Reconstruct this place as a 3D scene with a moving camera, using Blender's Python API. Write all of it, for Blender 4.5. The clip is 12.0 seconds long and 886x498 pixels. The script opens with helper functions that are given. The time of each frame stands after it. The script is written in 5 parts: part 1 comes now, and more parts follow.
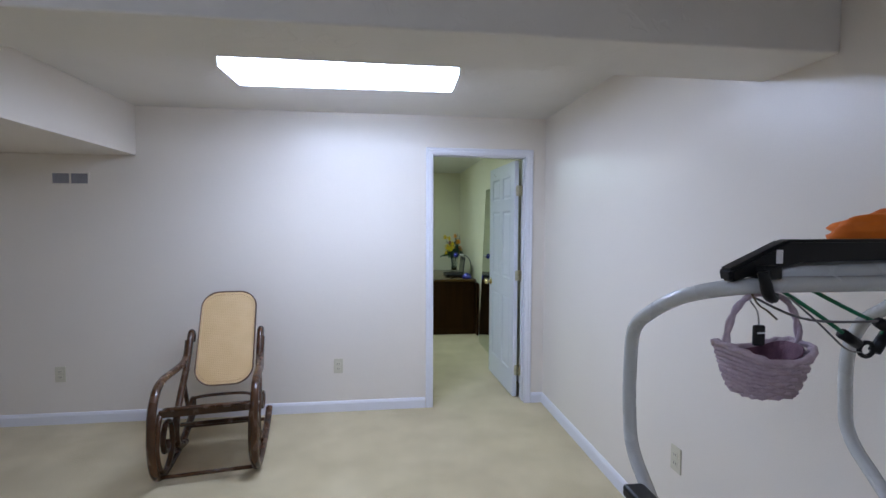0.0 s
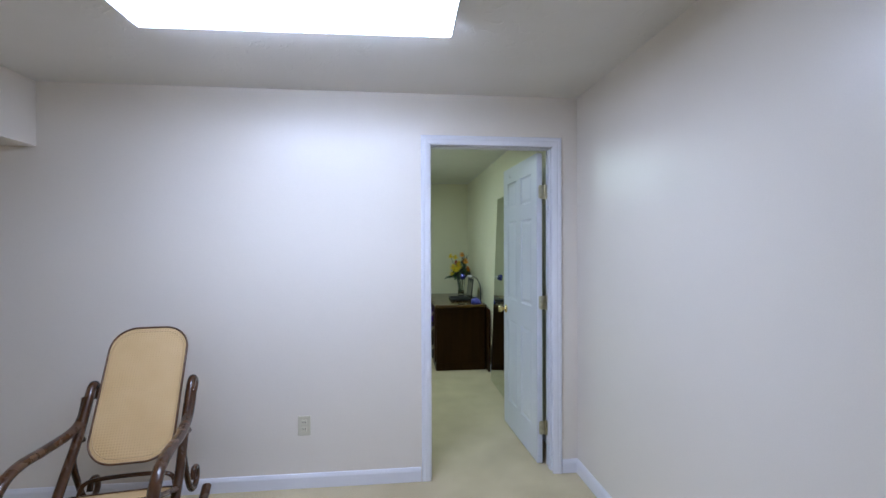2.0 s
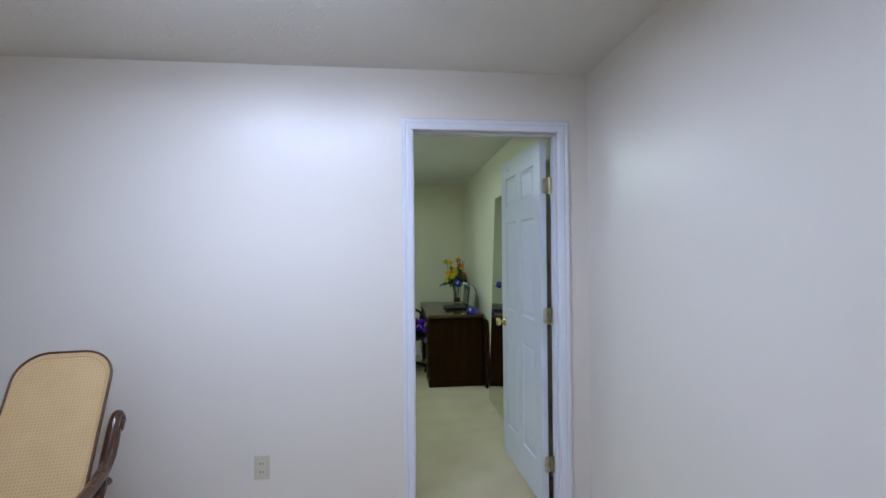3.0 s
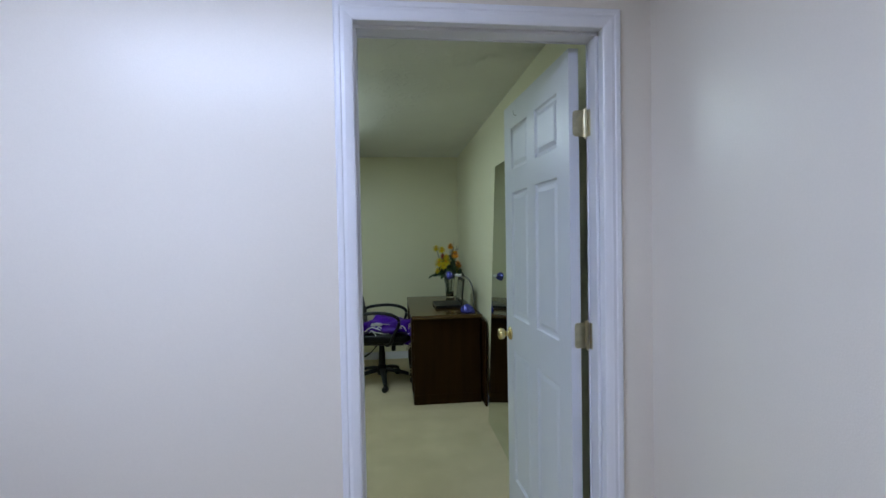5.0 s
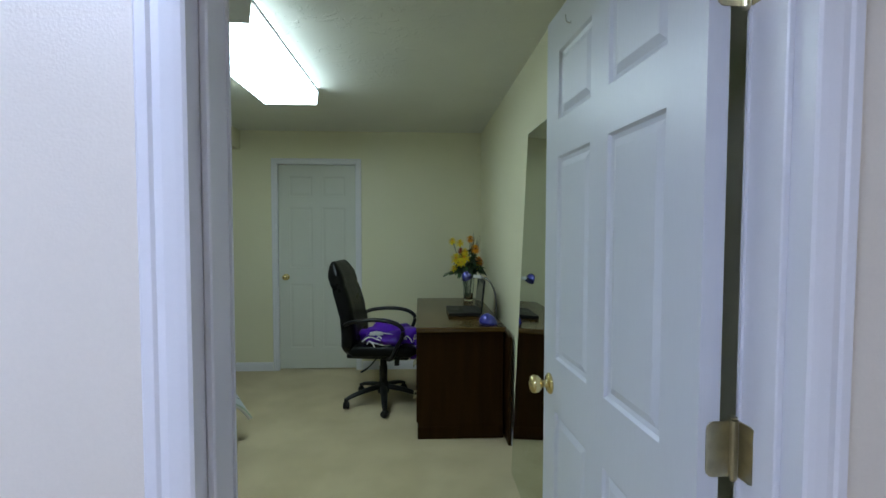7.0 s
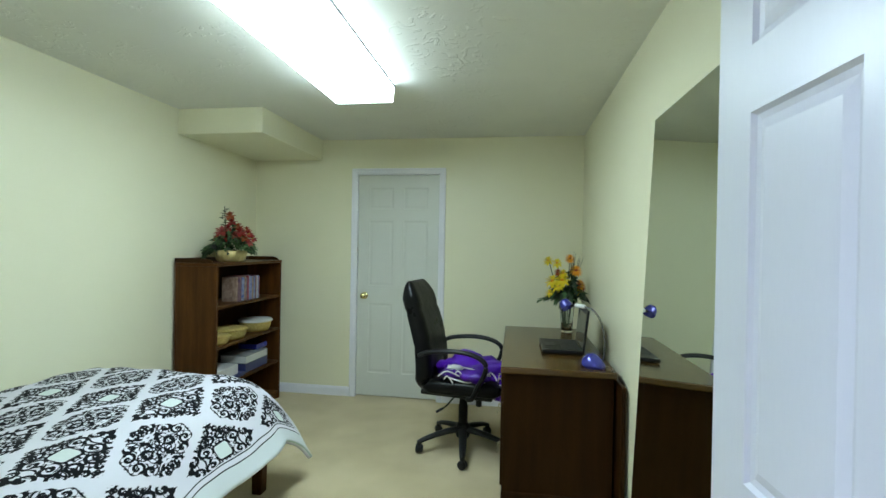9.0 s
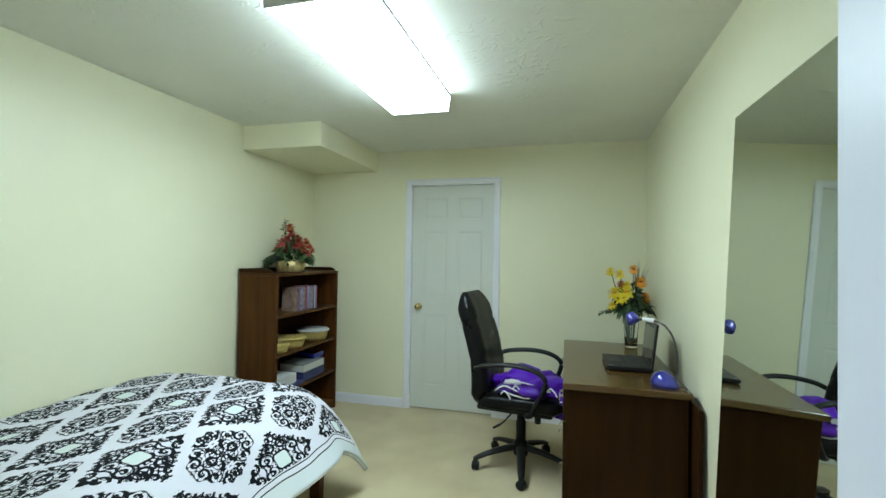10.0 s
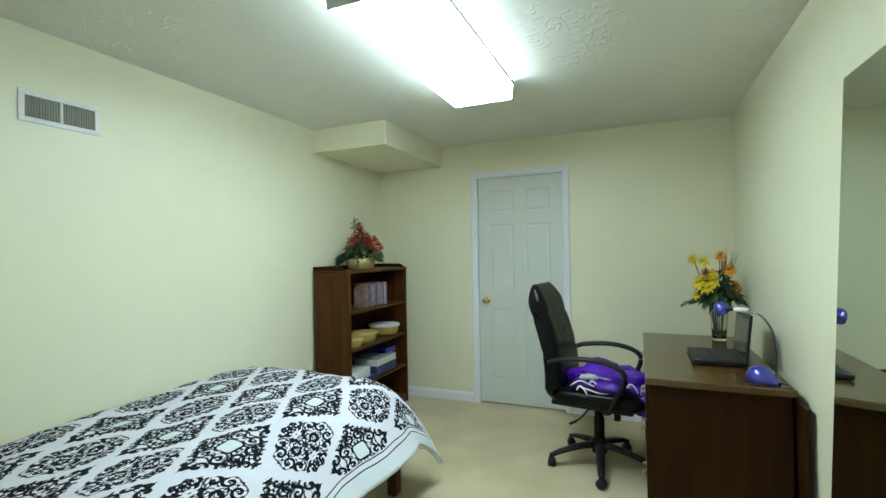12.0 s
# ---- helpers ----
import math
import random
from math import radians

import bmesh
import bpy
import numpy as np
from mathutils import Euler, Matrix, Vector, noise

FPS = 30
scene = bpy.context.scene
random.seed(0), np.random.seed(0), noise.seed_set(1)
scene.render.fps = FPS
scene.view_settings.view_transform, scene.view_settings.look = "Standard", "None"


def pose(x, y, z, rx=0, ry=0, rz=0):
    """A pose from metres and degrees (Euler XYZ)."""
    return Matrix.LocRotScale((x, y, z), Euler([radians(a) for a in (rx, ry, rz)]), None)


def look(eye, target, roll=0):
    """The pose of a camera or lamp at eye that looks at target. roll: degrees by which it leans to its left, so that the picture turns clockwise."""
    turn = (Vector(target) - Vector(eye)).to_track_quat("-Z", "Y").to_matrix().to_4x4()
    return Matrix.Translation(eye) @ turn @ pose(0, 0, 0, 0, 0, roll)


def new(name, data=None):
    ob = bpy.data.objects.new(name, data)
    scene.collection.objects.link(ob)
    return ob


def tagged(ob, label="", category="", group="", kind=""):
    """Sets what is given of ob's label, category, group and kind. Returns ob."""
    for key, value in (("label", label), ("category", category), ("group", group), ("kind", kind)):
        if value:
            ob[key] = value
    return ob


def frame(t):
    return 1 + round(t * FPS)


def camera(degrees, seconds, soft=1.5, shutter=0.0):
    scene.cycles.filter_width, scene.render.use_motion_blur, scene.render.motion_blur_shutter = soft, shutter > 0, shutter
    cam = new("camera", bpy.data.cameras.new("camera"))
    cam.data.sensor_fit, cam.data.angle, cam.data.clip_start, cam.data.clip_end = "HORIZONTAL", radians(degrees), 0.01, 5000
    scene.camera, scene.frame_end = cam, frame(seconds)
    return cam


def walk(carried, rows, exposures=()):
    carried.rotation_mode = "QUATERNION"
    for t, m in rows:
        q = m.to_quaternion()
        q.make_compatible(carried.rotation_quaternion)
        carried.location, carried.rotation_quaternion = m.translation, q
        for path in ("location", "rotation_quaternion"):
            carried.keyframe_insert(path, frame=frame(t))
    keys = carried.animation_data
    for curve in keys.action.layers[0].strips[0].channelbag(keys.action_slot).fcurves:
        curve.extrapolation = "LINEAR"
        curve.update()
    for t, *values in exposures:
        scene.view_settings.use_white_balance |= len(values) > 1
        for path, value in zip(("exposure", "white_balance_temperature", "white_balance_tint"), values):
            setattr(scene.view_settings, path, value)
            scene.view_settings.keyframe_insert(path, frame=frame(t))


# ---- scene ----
cam = camera(87.8, 12.0)
PATH = [
    (0, (0.147, 0.285, 1.486), (0.397, 2.267, 1.381), 0.2),
    (0.5, (0.201, 0.512, 1.463), (0.431, 2.497, 1.377), 0.0),
    (1, (0.241, 0.734, 1.465), (0.455, 2.721, 1.396), -0.1),
    (1.5, (0.275, 0.968, 1.432), (0.476, 2.958, 1.395), -0.2),
    (2, (0.307, 1.168, 1.421), (0.52, 3.157, 1.411), -0.2),
    (2.5, (0.37, 1.398, 1.409), (0.583, 3.387, 1.416), -0.3),
    (3, (0.426, 1.61, 1.414), (0.64, 3.598, 1.427), -0.5),
    (5, (0.633, 2.57, 1.394), (0.849, 4.557, 1.349), -1.0),
    (5.5, (0.677, 2.796, 1.392), (0.877, 4.784, 1.325), -0.8),
    (6, (0.721, 3.007, 1.402), (0.907, 4.997, 1.32), -0.4),
    (6.5, (0.763, 3.208, 1.401), (0.917, 5.201, 1.313), -0.2),
    (7, (0.8, 3.394, 1.396), (0.9, 5.39, 1.311), 0.1),
    (7.2, (0.808, 3.474, 1.397), (0.879, 5.47, 1.325), 0.4),
    (8.8, (0.833, 3.893, 1.390), (0.583, 5.877, 1.376), 1.0),
    (9, (0.832, 3.924, 1.386), (0.527, 5.901, 1.375), 1.0),
    (9.5, (0.796, 3.959, 1.394), (0.387, 5.917, 1.402), 1.0),
    (10, (0.787, 3.974, 1.378), (0.267, 5.906, 1.413), 0.9),
    (10.5, (0.783, 3.975, 1.375), (0.168, 5.877, 1.424), 0.6),
    (11, (0.776, 3.986, 1.37), (0.096, 5.866, 1.416), -0.1),
    (11.5, (0.771, 3.993, 1.372), (0.031, 5.851, 1.404), -0.7),
    (12, (0.762, 3.999, 1.367), (-0.023, 5.839, 1.381), -1.0),
]
EXPOSURES = [(0, 0.19), (2, 0.20), (2.5, 0.20), (3, 0.06), (5, -0.08), (6.5, -0.08), (7.2, 0.05), (8.8, 0.88), (9.5, 1.08), (10.5, 1.12), (12, 1.10)]
walk(cam, [(t, look(eye, target, roll)) for t, eye, target, roll in PATH], EXPOSURES)

# ---- light ----
world = bpy.data.worlds.new("world")
scene.world = world
world.use_nodes = True
world.node_tree.nodes["Background"].inputs["Color"].default_value = (0.6, 0.7, 0.8, 1)
world.node_tree.nodes["Background"].inputs["Strength"].default_value = 0.02
LAMP_1, LAMP_2 = 23.0, 13.4           # brightness of the two tube-light diffusers
COOL, COOL_2 = (0.71, 0.86, 1.27), (0.765, 0.985, 1.09)


# ---- materials ----
def mat(name, colour, rough=0.6, metal=0.0, second=None, scale=6.0, detail=4.0, amount=0.5, fine=0.0, fine_scale=200.0,
        bump=0.0, bump_scale=150.0, stretch=(1, 1, 1), coat=0.0, rough_var=0.1, sheen=0.0, spec=0.5):
    """A procedural surface: two colours mixed by a broad noise, a fine grain, and a bump."""
    m = bpy.data.materials.new(name)
    m.use_nodes = True
    nt = m.node_tree
    n, l = nt.nodes, nt.links
    b = n["Principled BSDF"]
    b.inputs["Metallic"].default_value = metal
    b.inputs["Coat Weight"].default_value = coat
    b.inputs["Sheen Weight"].default_value = sheen
    b.inputs["Specular IOR Level"].default_value = spec
    tc, mp = n.new("ShaderNodeTexCoord"), n.new("ShaderNodeMapping")
    mp.inputs["Scale"].default_value = stretch
    l.new(tc.outputs["Object"], mp.inputs["Vector"])
    broad = n.new("ShaderNodeTexNoise")
    broad.inputs["Scale"].default_value, broad.inputs["Detail"].default_value = scale, detail
    l.new(mp.outputs["Vector"], broad.inputs["Vector"])
    grain = n.new("ShaderNodeTexNoise")
    grain.inputs["Scale"].default_value, grain.inputs["Detail"].default_value = fine_scale, 3.0
    l.new(mp.outputs["Vector"], grain.inputs["Vector"])
    second = second or tuple(c * 0.86 for c in colour)
    ramp = n.new("ShaderNodeMapRange")
    ramp.inputs["From Min"].default_value, ramp.inputs["From Max"].default_value = 0.3, 0.7
    ramp.inputs["To Max"].default_value = amount
    l.new(broad.outputs["Fac"], ramp.inputs["Value"])
    mix = n.new("ShaderNodeMix")
    mix.data_type = "RGBA"
    mix.inputs["A"].default_value, mix.inputs["B"].default_value = (*colour, 1), (*second, 1)
    l.new(ramp.outputs["Result"], mix.inputs["Factor"])
    out = mix.outputs["Result"]
    if fine:
        mul = n.new("ShaderNodeMix")
        mul.data_type, mul.blend_type = "RGBA", "MULTIPLY"
        mul.inputs["Factor"].default_value = 1.0
        g = n.new("ShaderNodeMapRange")
        g.inputs["From Min"].default_value, g.inputs["From Max"].default_value = 0.25, 0.75
        g.inputs["To Min"].default_value, g.inputs["To Max"].default_value = 1 - fine, 1.0
        l.new(grain.outputs["Fac"], g.inputs["Value"])
        l.new(out, mul.inputs["A"])
        l.new(g.outputs["Result"], mul.inputs["B"])
        out = mul.outputs["Result"]
    l.new(out, b.inputs["Base Color"])
    rv = n.new("ShaderNodeMapRange")
    rv.inputs["To Min"].default_value, rv.inputs["To Max"].default_value = max(0.02, rough - rough_var), min(1.0, rough + rough_var)
    l.new(broad.outputs["Fac"], rv.inputs["Value"])
    l.new(rv.outputs["Result"], b.inputs["Roughness"])
    if bump:
        bn = n.new("ShaderNodeTexNoise")
        bn.inputs["Scale"].default_value, bn.inputs["Detail"].default_value = bump_scale, 4.0
        l.new(mp.outputs["Vector"], bn.inputs["Vector"])
        bp = n.new("ShaderNodeBump")
        bp.inputs["Strength"].default_value, bp.inputs["Distance"].default_value = bump, 0.004
        l.new(bn.outputs["Fac"], bp.inputs["Height"])
        l.new(bp.outputs["Normal"], b.inputs["Normal"])
    return m


def stomped(name, colour, strength):
    """Ceiling paint with the swirled, knocked-down plaster pattern."""
    m = mat(name, colour, 0.75, scale=2.5, amount=0.3)
    n, l = m.node_tree.nodes, m.node_tree.links
    tc = n.new("ShaderNodeTexCoord")
    warp = n.new("ShaderNodeTexNoise")
    warp.inputs["Scale"].default_value, warp.inputs["Detail"].default_value = 9.0, 3.0
    warp.inputs["Distortion"].default_value = 2.4
    patch = n.new("ShaderNodeTexNoise")
    patch.inputs["Scale"].default_value, patch.inputs["Detail"].default_value = 3.2, 1.0
    l.new(tc.outputs["Object"], warp.inputs["Vector"])
    l.new(tc.outputs["Object"], patch.inputs["Vector"])
    cut = n.new("ShaderNodeMapRange")
    cut.inputs["From Min"].default_value, cut.inputs["From Max"].default_value = 0.56, 0.63
    l.new(warp.outputs["Fac"], cut.inputs["Value"])
    where = n.new("ShaderNodeMapRange")
    where.inputs["From Min"].default_value, where.inputs["From Max"].default_value = 0.42, 0.6
    l.new(patch.outputs["Fac"], where.inputs["Value"])
    mul = n.new("ShaderNodeMath")
    mul.operation = "MULTIPLY"
    l.new(cut.outputs["Result"], mul.inputs[0])
    l.new(where.outputs["Result"], mul.inputs[1])
    bp = n.new("ShaderNodeBump")
    bp.inputs["Strength"].default_value, bp.inputs["Distance"].default_value = strength, 0.006
    l.new(mul.outputs["Value"], bp.inputs["Height"])
    l.new(bp.outputs["Normal"], n["Principled BSDF"].inputs["Normal"])
    return m


def glow(name, colour, strength):
    m = bpy.data.materials.new(name)
    m.use_nodes = True
    b = m.node_tree.nodes["Principled BSDF"]
    b.inputs["Base Color"].default_value = (0.9, 0.9, 0.9, 1)
    b.inputs["Emission Color"].default_value = (*colour, 1)
    b.inputs["Emission Strength"].default_value = strength
    return m


def glass(name, colour, rough=0.02, ior=1.45):
    m = bpy.data.materials.new(name)
    m.use_nodes = True
    b = m.node_tree.nodes["Principled BSDF"]
    b.inputs["Base Color"].default_value = (*colour, 1)
    b.inputs["Transmission Weight"].default_value = 1.0
    b.inputs["Roughness"].default_value, b.inputs["IOR"].default_value = rough, ior
    return m


WALL_1 = mat("cream_paint", (0.785, 0.725, 0.645), 0.31, second=(0.755, 0.695, 0.615), scale=1.6, amount=0.6, rough_var=0.04, bump=0.12, bump_scale=260, fine=0.03)
WALL_2 = mat("pale_yellow_paint", (0.785, 0.76, 0.555), 0.42, second=(0.74, 0.715, 0.51), scale=1.6, amount=0.6, rough_var=0.05, bump=0.12, bump_scale=260, fine=0.03)
CEIL_1 = stomped("ceiling_paint_cream", (0.75, 0.72, 0.68), 0.22)
CEIL_2 = stomped("ceiling_paint_white", (0.76, 0.76, 0.68), 0.5)
TRIM = mat("white_gloss_trim", (0.78, 0.78, 0.82), 0.3, second=(0.74, 0.74, 0.78), scale=4, amount=0.5, fine=0.02, bump=0.03, bump_scale=90, rough_var=0.03)
DOOR_W = mat("white_door_paint", (0.68, 0.70, 0.75), 0.35, second=(0.645, 0.665, 0.715), scale=3, amount=0.5, fine=0.02, bump=0.08, bump_scale=130, stretch=(1, 1, 0.15))
DOOR_W2 = mat("off_white_door_paint", (0.645, 0.66, 0.605), 0.4, second=(0.61, 0.625, 0.57), scale=3, amount=0.5, fine=0.02, bump=0.08, bump_scale=130, stretch=(1, 1, 0.15))
CARPET = mat("beige_carpet", (0.77, 0.645, 0.40), 0.95, second=(0.585, 0.475, 0.275), scale=3.0, detail=6, amount=0.85, fine=0.35, fine_scale=420,
             bump=0.9, bump_scale=330, sheen=0.25, spec=0.1)
BRASS = mat("polished_brass", (0.80, 0.66, 0.34), 0.2, 1.0, scale=30, amount=0.4)
BRASS_OLD = mat("worn_brass", (0.62, 0.58, 0.40), 0.32, 1.0, second=(0.42, 0.38, 0.26), scale=40, amount=0.8)
PLATE = mat("almond_plastic", (0.60, 0.56, 0.43), 0.4, scale=30, amount=0.3)
DARK = mat("slot_black", (0.015, 0.015, 0.015), 0.6)
GREY_METAL = mat("grey_painted_metal", (0.36, 0.35, 0.37), 0.45, scale=20, amount=0.4)
WHITE_METAL = mat("white_painted_metal", (0.74, 0.74, 0.72), 0.45, scale=20, amount=0.3)
GLOW_3, RIB_3 = glow("lit_diffuser_3", COOL, LAMP_1 * 0.65), glow("lit_diffuser_ribbed_side_3", COOL, LAMP_1 * 0.4)
GLOW_1, GLOW_2 = glow("lit_diffuser_1", COOL, LAMP_1), glow("lit_diffuser_2", COOL_2, LAMP_2)
RIB_1, RIB_2 = glow("lit_diffuser_ribbed_side_1", COOL, LAMP_1 * 0.65), glow("lit_diffuser_ribbed_side_2", COOL_2, LAMP_2 * 0.5)


# ---- mesh helpers ----
def part(name, bm, material, parent=None, label="", smooth=False):
    me = bpy.data.meshes.new(name)
    bmesh.ops.recalc_face_normals(bm, faces=bm.faces)
    bm.to_mesh(me)
    bm.free()
    if smooth:
        for p in me.polygons:
            p.use_smooth = True
    for one in (material if isinstance(material, (list, tuple)) else [material]):
        me.materials.append(one)
    ob = new(name, me)
    if parent is not None:
        ob.parent = parent
    if label:
        tagged(ob, label)
    return ob


def empty(name, m, label, category, group=""):
    ob = new(name)
    ob.empty_display_size = 0.05
    ob.matrix_world = m
    return tagged(ob, label, category, group)


def box(x0, x1, y0, y1, z0, z1, bevel=0.0, segs=2, bm=None):
    own = bmesh.new()
    bmesh.ops.create_cube(own, size=1)
    for v in own.verts:
        v.co = Vector(((x0 + x1) / 2 + v.co.x * (x1 - x0), (y0 + y1) / 2 + v.co.y * (y1 - y0), (z0 + z1) / 2 + v.co.z * (z1 - z0)))
    if bevel:
        bmesh.ops.bevel(own, geom=own.edges[:], offset=bevel, segments=segs, affect="EDGES", profile=0.5)
    return join(bm, own)


def join(bm, own, m=None):
    if m is not None:
        own.transform(m)
    if bm is None:
        return own
    me = bpy.data.meshes.new("tmp")
    own.to_mesh(me)
    own.free()
    bm.from_mesh(me)
    bpy.data.meshes.remove(me)
    return bm


def spline(pts, n=8, closed=False):
    """Catmull-Rom points through pts."""
    p = [Vector(q) for q in pts]
    out = []
    k = len(p)
    for i in range(k if closed else k - 1):
        a, b, c, d = (p[(i - 1) % k], p[i], p[(i + 1) % k], p[(i + 2) % k]) if closed else (p[max(i - 1, 0)], p[i], p[i + 1], p[min(i + 2, k - 1)])
        for j in range(n):
            t = j / n
            out.append(0.5 * ((2 * b) + (c - a) * t + (2 * a - 5 * b + 4 * c - d) * t * t + (3 * b - a - 3 * c + d) * t ** 3))
    if not closed:
        out.append(p[-1])
    return out


def tube(pts, rx, ry=None, seg=10, closed=False, up=(0, 0, 1), bm=None, taper=None):
    """A rod with an oval section (rx across, ry along up) swept along pts."""
    bm = bm if bm is not None else bmesh.new()
    ry = ry or rx
    up = Vector(up)
    k = len(pts)
    rings = []
    for i, q in enumerate(pts):
        a, b = (pts[(i - 1) % k], pts[(i + 1) % k]) if closed else (pts[max(i - 1, 0)], pts[min(i + 1, k - 1)])
        d = (Vector(b) - Vector(a)).normalized()
        side = d.cross(up)
        side = side.normalized() if side.length > 1e-4 else d.cross(Vector((1, 0.01, 0))).normalized()
        top = side.cross(d).normalized()
        s = taper[i] if taper else 1.0
        rings.append([bm.verts.new(Vector(q) + s * (side * rx * math.cos(2 * math.pi * j / seg) + top * ry * math.sin(2 * math.pi * j / seg))) for j in range(seg)])
    for i in range(k if closed else k - 1):
        r, s = rings[i], rings[(i + 1) % k]
        for j in range(seg):
            bm.faces.new((r[j], r[(j + 1) % seg], s[(j + 1) % seg], s[j]))
    if not closed:
        bm.faces.new(rings[0][::-1])
        bm.faces.new(rings[-1])
    return bm


def lathe(profile, seg=24, bm=None, m=None):
    """A turned body: profile is (radius, height) from bottom to top."""
    own = bmesh.new()
    rings = [[own.verts.new((max(r, 0.0004) * math.cos(2 * math.pi * j / seg), max(r, 0.0004) * math.sin(2 * math.pi * j / seg), z)) for j in range(seg)] for r, z in profile]
    for r, s in zip(rings, rings[1:]):
        for j in range(seg):
            own.faces.new((r[j], r[(j + 1) % seg], s[(j + 1) % seg], s[j]))
    own.faces.new(rings[0][::-1])
    own.faces.new(rings[-1])
    return join(bm, own, m)


def prism(outline, axis, a, b, bevel=0.0, segs=2):
    """An outline of (u, v) pulled from a to b along axis x, y or z."""
    bm = bmesh.new()
    put = {"x": lambda u, v, w: (w, u, v), "y": lambda u, v, w: (u, w, v), "z": lambda u, v, w: (u, v, w)}[axis]
    lo, hi = [bm.verts.new(put(u, v, a)) for u, v in outline], [bm.verts.new(put(u, v, b)) for u, v in outline]
    k = len(outline)
    bm.faces.new(lo[::-1])
    bm.faces.new(hi)
    for i in range(k):
        bm.faces.new((lo[i], lo[(i + 1) % k], hi[(i + 1) % k], hi[i]))
    if bevel:
        bmesh.ops.bevel(bm, geom=bm.edges[:], offset=bevel, segments=segs, affect="EDGES")
    return bm


def structure(name, bm, material, label):
    return tagged(part(name, bm, material), label, kind="structure")


# ---- plan ----
H = 2.348                                  # ceilings
XE, XE2 = 1.455, 1.406                      # east walls of the two rooms
XW, XW2 = -3.25, -1.59                      # west walls
YS, YD, YD2, YN = -2.60, 3.957, 4.072, 7.965  # south wall, the wall with the open door, the north wall
DX0, DX1, DH = 0.525, 1.297, 2.044          # first doorway
EX0, EX1 = -0.588, 0.172                     # second doorway
T = 0.12


def wall_with_door(y0, y1, x0, x1, d0, d1, dh, z1):
    bm = box(x0, d0, y0, y1, 0, z1)
    box(d1, x1, y0, y1, 0, z1, bm=bm)
    box(d0, d1, y0, y1, dh, z1, bm=bm)
    return bm


structure("floor", box(XW - T, XE + T, YS - T, YN + 1.2, -0.1, 0), CARPET, "beige cut-pile carpet with soft traffic marks")
structure("wall_north", wall_with_door(YD, 4.014, XW, XE, DX0 - 0.02, DX1 + 0.02, DH + 0.02, H), WALL_1, "cream painted wall with a white doorway")
structure("wall_east", box(XE, XE + T, YS - T, 4.014, 0, H), WALL_1, "cream painted plaster wall")
structure("wall_west", box(XW - T, XW, YS - T, 4.014, 0, H), WALL_1, "cream painted plaster wall")
structure("wall_south", box(XW, XE, YS - T, YS, 0, H), WALL_1, "cream painted plaster wall")
structure("ceiling_1", box(XW - T, XE + T, YS - T, 4.014, H, H + 0.1), CEIL_1, "cream painted textured ceiling")
structure("soffit_west", box(XW, -1.665, 1.765, YD, 1.988, H, 0.003, 1), WALL_1, "boxed-in cream duct along the ceiling")
structure("soffit_beam", box(XW, XE, 1.49, 1.765, 1.985, H, 0.006, 2), CEIL_1, "boxed-in beam across the ceiling")

structure("wall_south_2", wall_with_door(4.014, YD2, XW2, XE2, DX0 - 0.02, DX1 + 0.02, DH + 0.02, H), WALL_2, "pale yellow painted wall with a doorway")
structure("wall_east_2", box(XE2, XE2 + T + 0.06, 4.014, YN + T, 0, H), WALL_2, "pale yellow painted plaster wall")
structure("wall_west_2", box(XW2 - T, XW2, 4.014, YN + T, 0, H), WALL_2, "pale yellow painted plaster wall")
structure("wall_north_2", wall_with_door(YN, YN + T, XW2, XE2, EX0 - 0.02, EX1 + 0.02, 2.05, H), WALL_2, "pale yellow painted wall with a closed white door")
structure("ceiling_2", box(XW2 - T, XE2 + T, 4.014, YN + T, H, H + 0.1), CEIL_2, "white ceiling with a swirled plaster texture")
structure("soffit_corner", box(XW2, -0.93, 6.93, YN, 2.165, H, 0.006, 2), WALL_2, "boxed-in pale yellow duct in the ceiling corner")


def baseboard(name, pts, h=0.085):
    """A moulded skirting along one straight run; it stands out 12 mm, with an eased top."""
    (x0, y0), (x1, y1), (nx, ny) = pts
    d = Vector((x1 - x0, y1 - y0, 0))
    run = d.length
    bm = prism([(0.0, 0.0), (0.013, 0.0), (0.013, h - 0.022), (0.010, h - 0.012), (0.006, h - 0.003), (0.0, h)], "x", 0, run)
    d.normalize()
    m = Matrix(((d.x, nx, 0, x0), (d.y, ny, 0, y0), (0, 0, 1, 0), (0, 0, 0, 1)))
    bm.transform(m)
    return tagged(part(name, bm, TRIM), "white painted skirting board", kind="structure")


CW = 0.057                                   # casing width
baseboard("baseboard_1", ((XW, YD), (DX0 - CW, YD), (0, -1)))
baseboard("baseboard_2", ((DX1 + CW, YD), (XE, YD), (0, -1)))
baseboard("baseboard_3", ((XE, YD - 0.013), (XE, YS), (-1, 0)))
baseboard("baseboard_4", ((XW, YS), (XW, YD - 0.013), (1, 0)))
baseboard("baseboard_5", ((XW2, YN), (EX0 - CW, YN), (0, -1)))
baseboard("baseboard_6", ((EX1 + CW, YN), (XE2, YN), (0, -1)))
baseboard("baseboard_7", ((XE2, YN - 0.013), (XE2, YD2), (-1, 0)))
baseboard("baseboard_8", ((XW2, YD2), (XW2, YN - 0.013), (1, 0)))


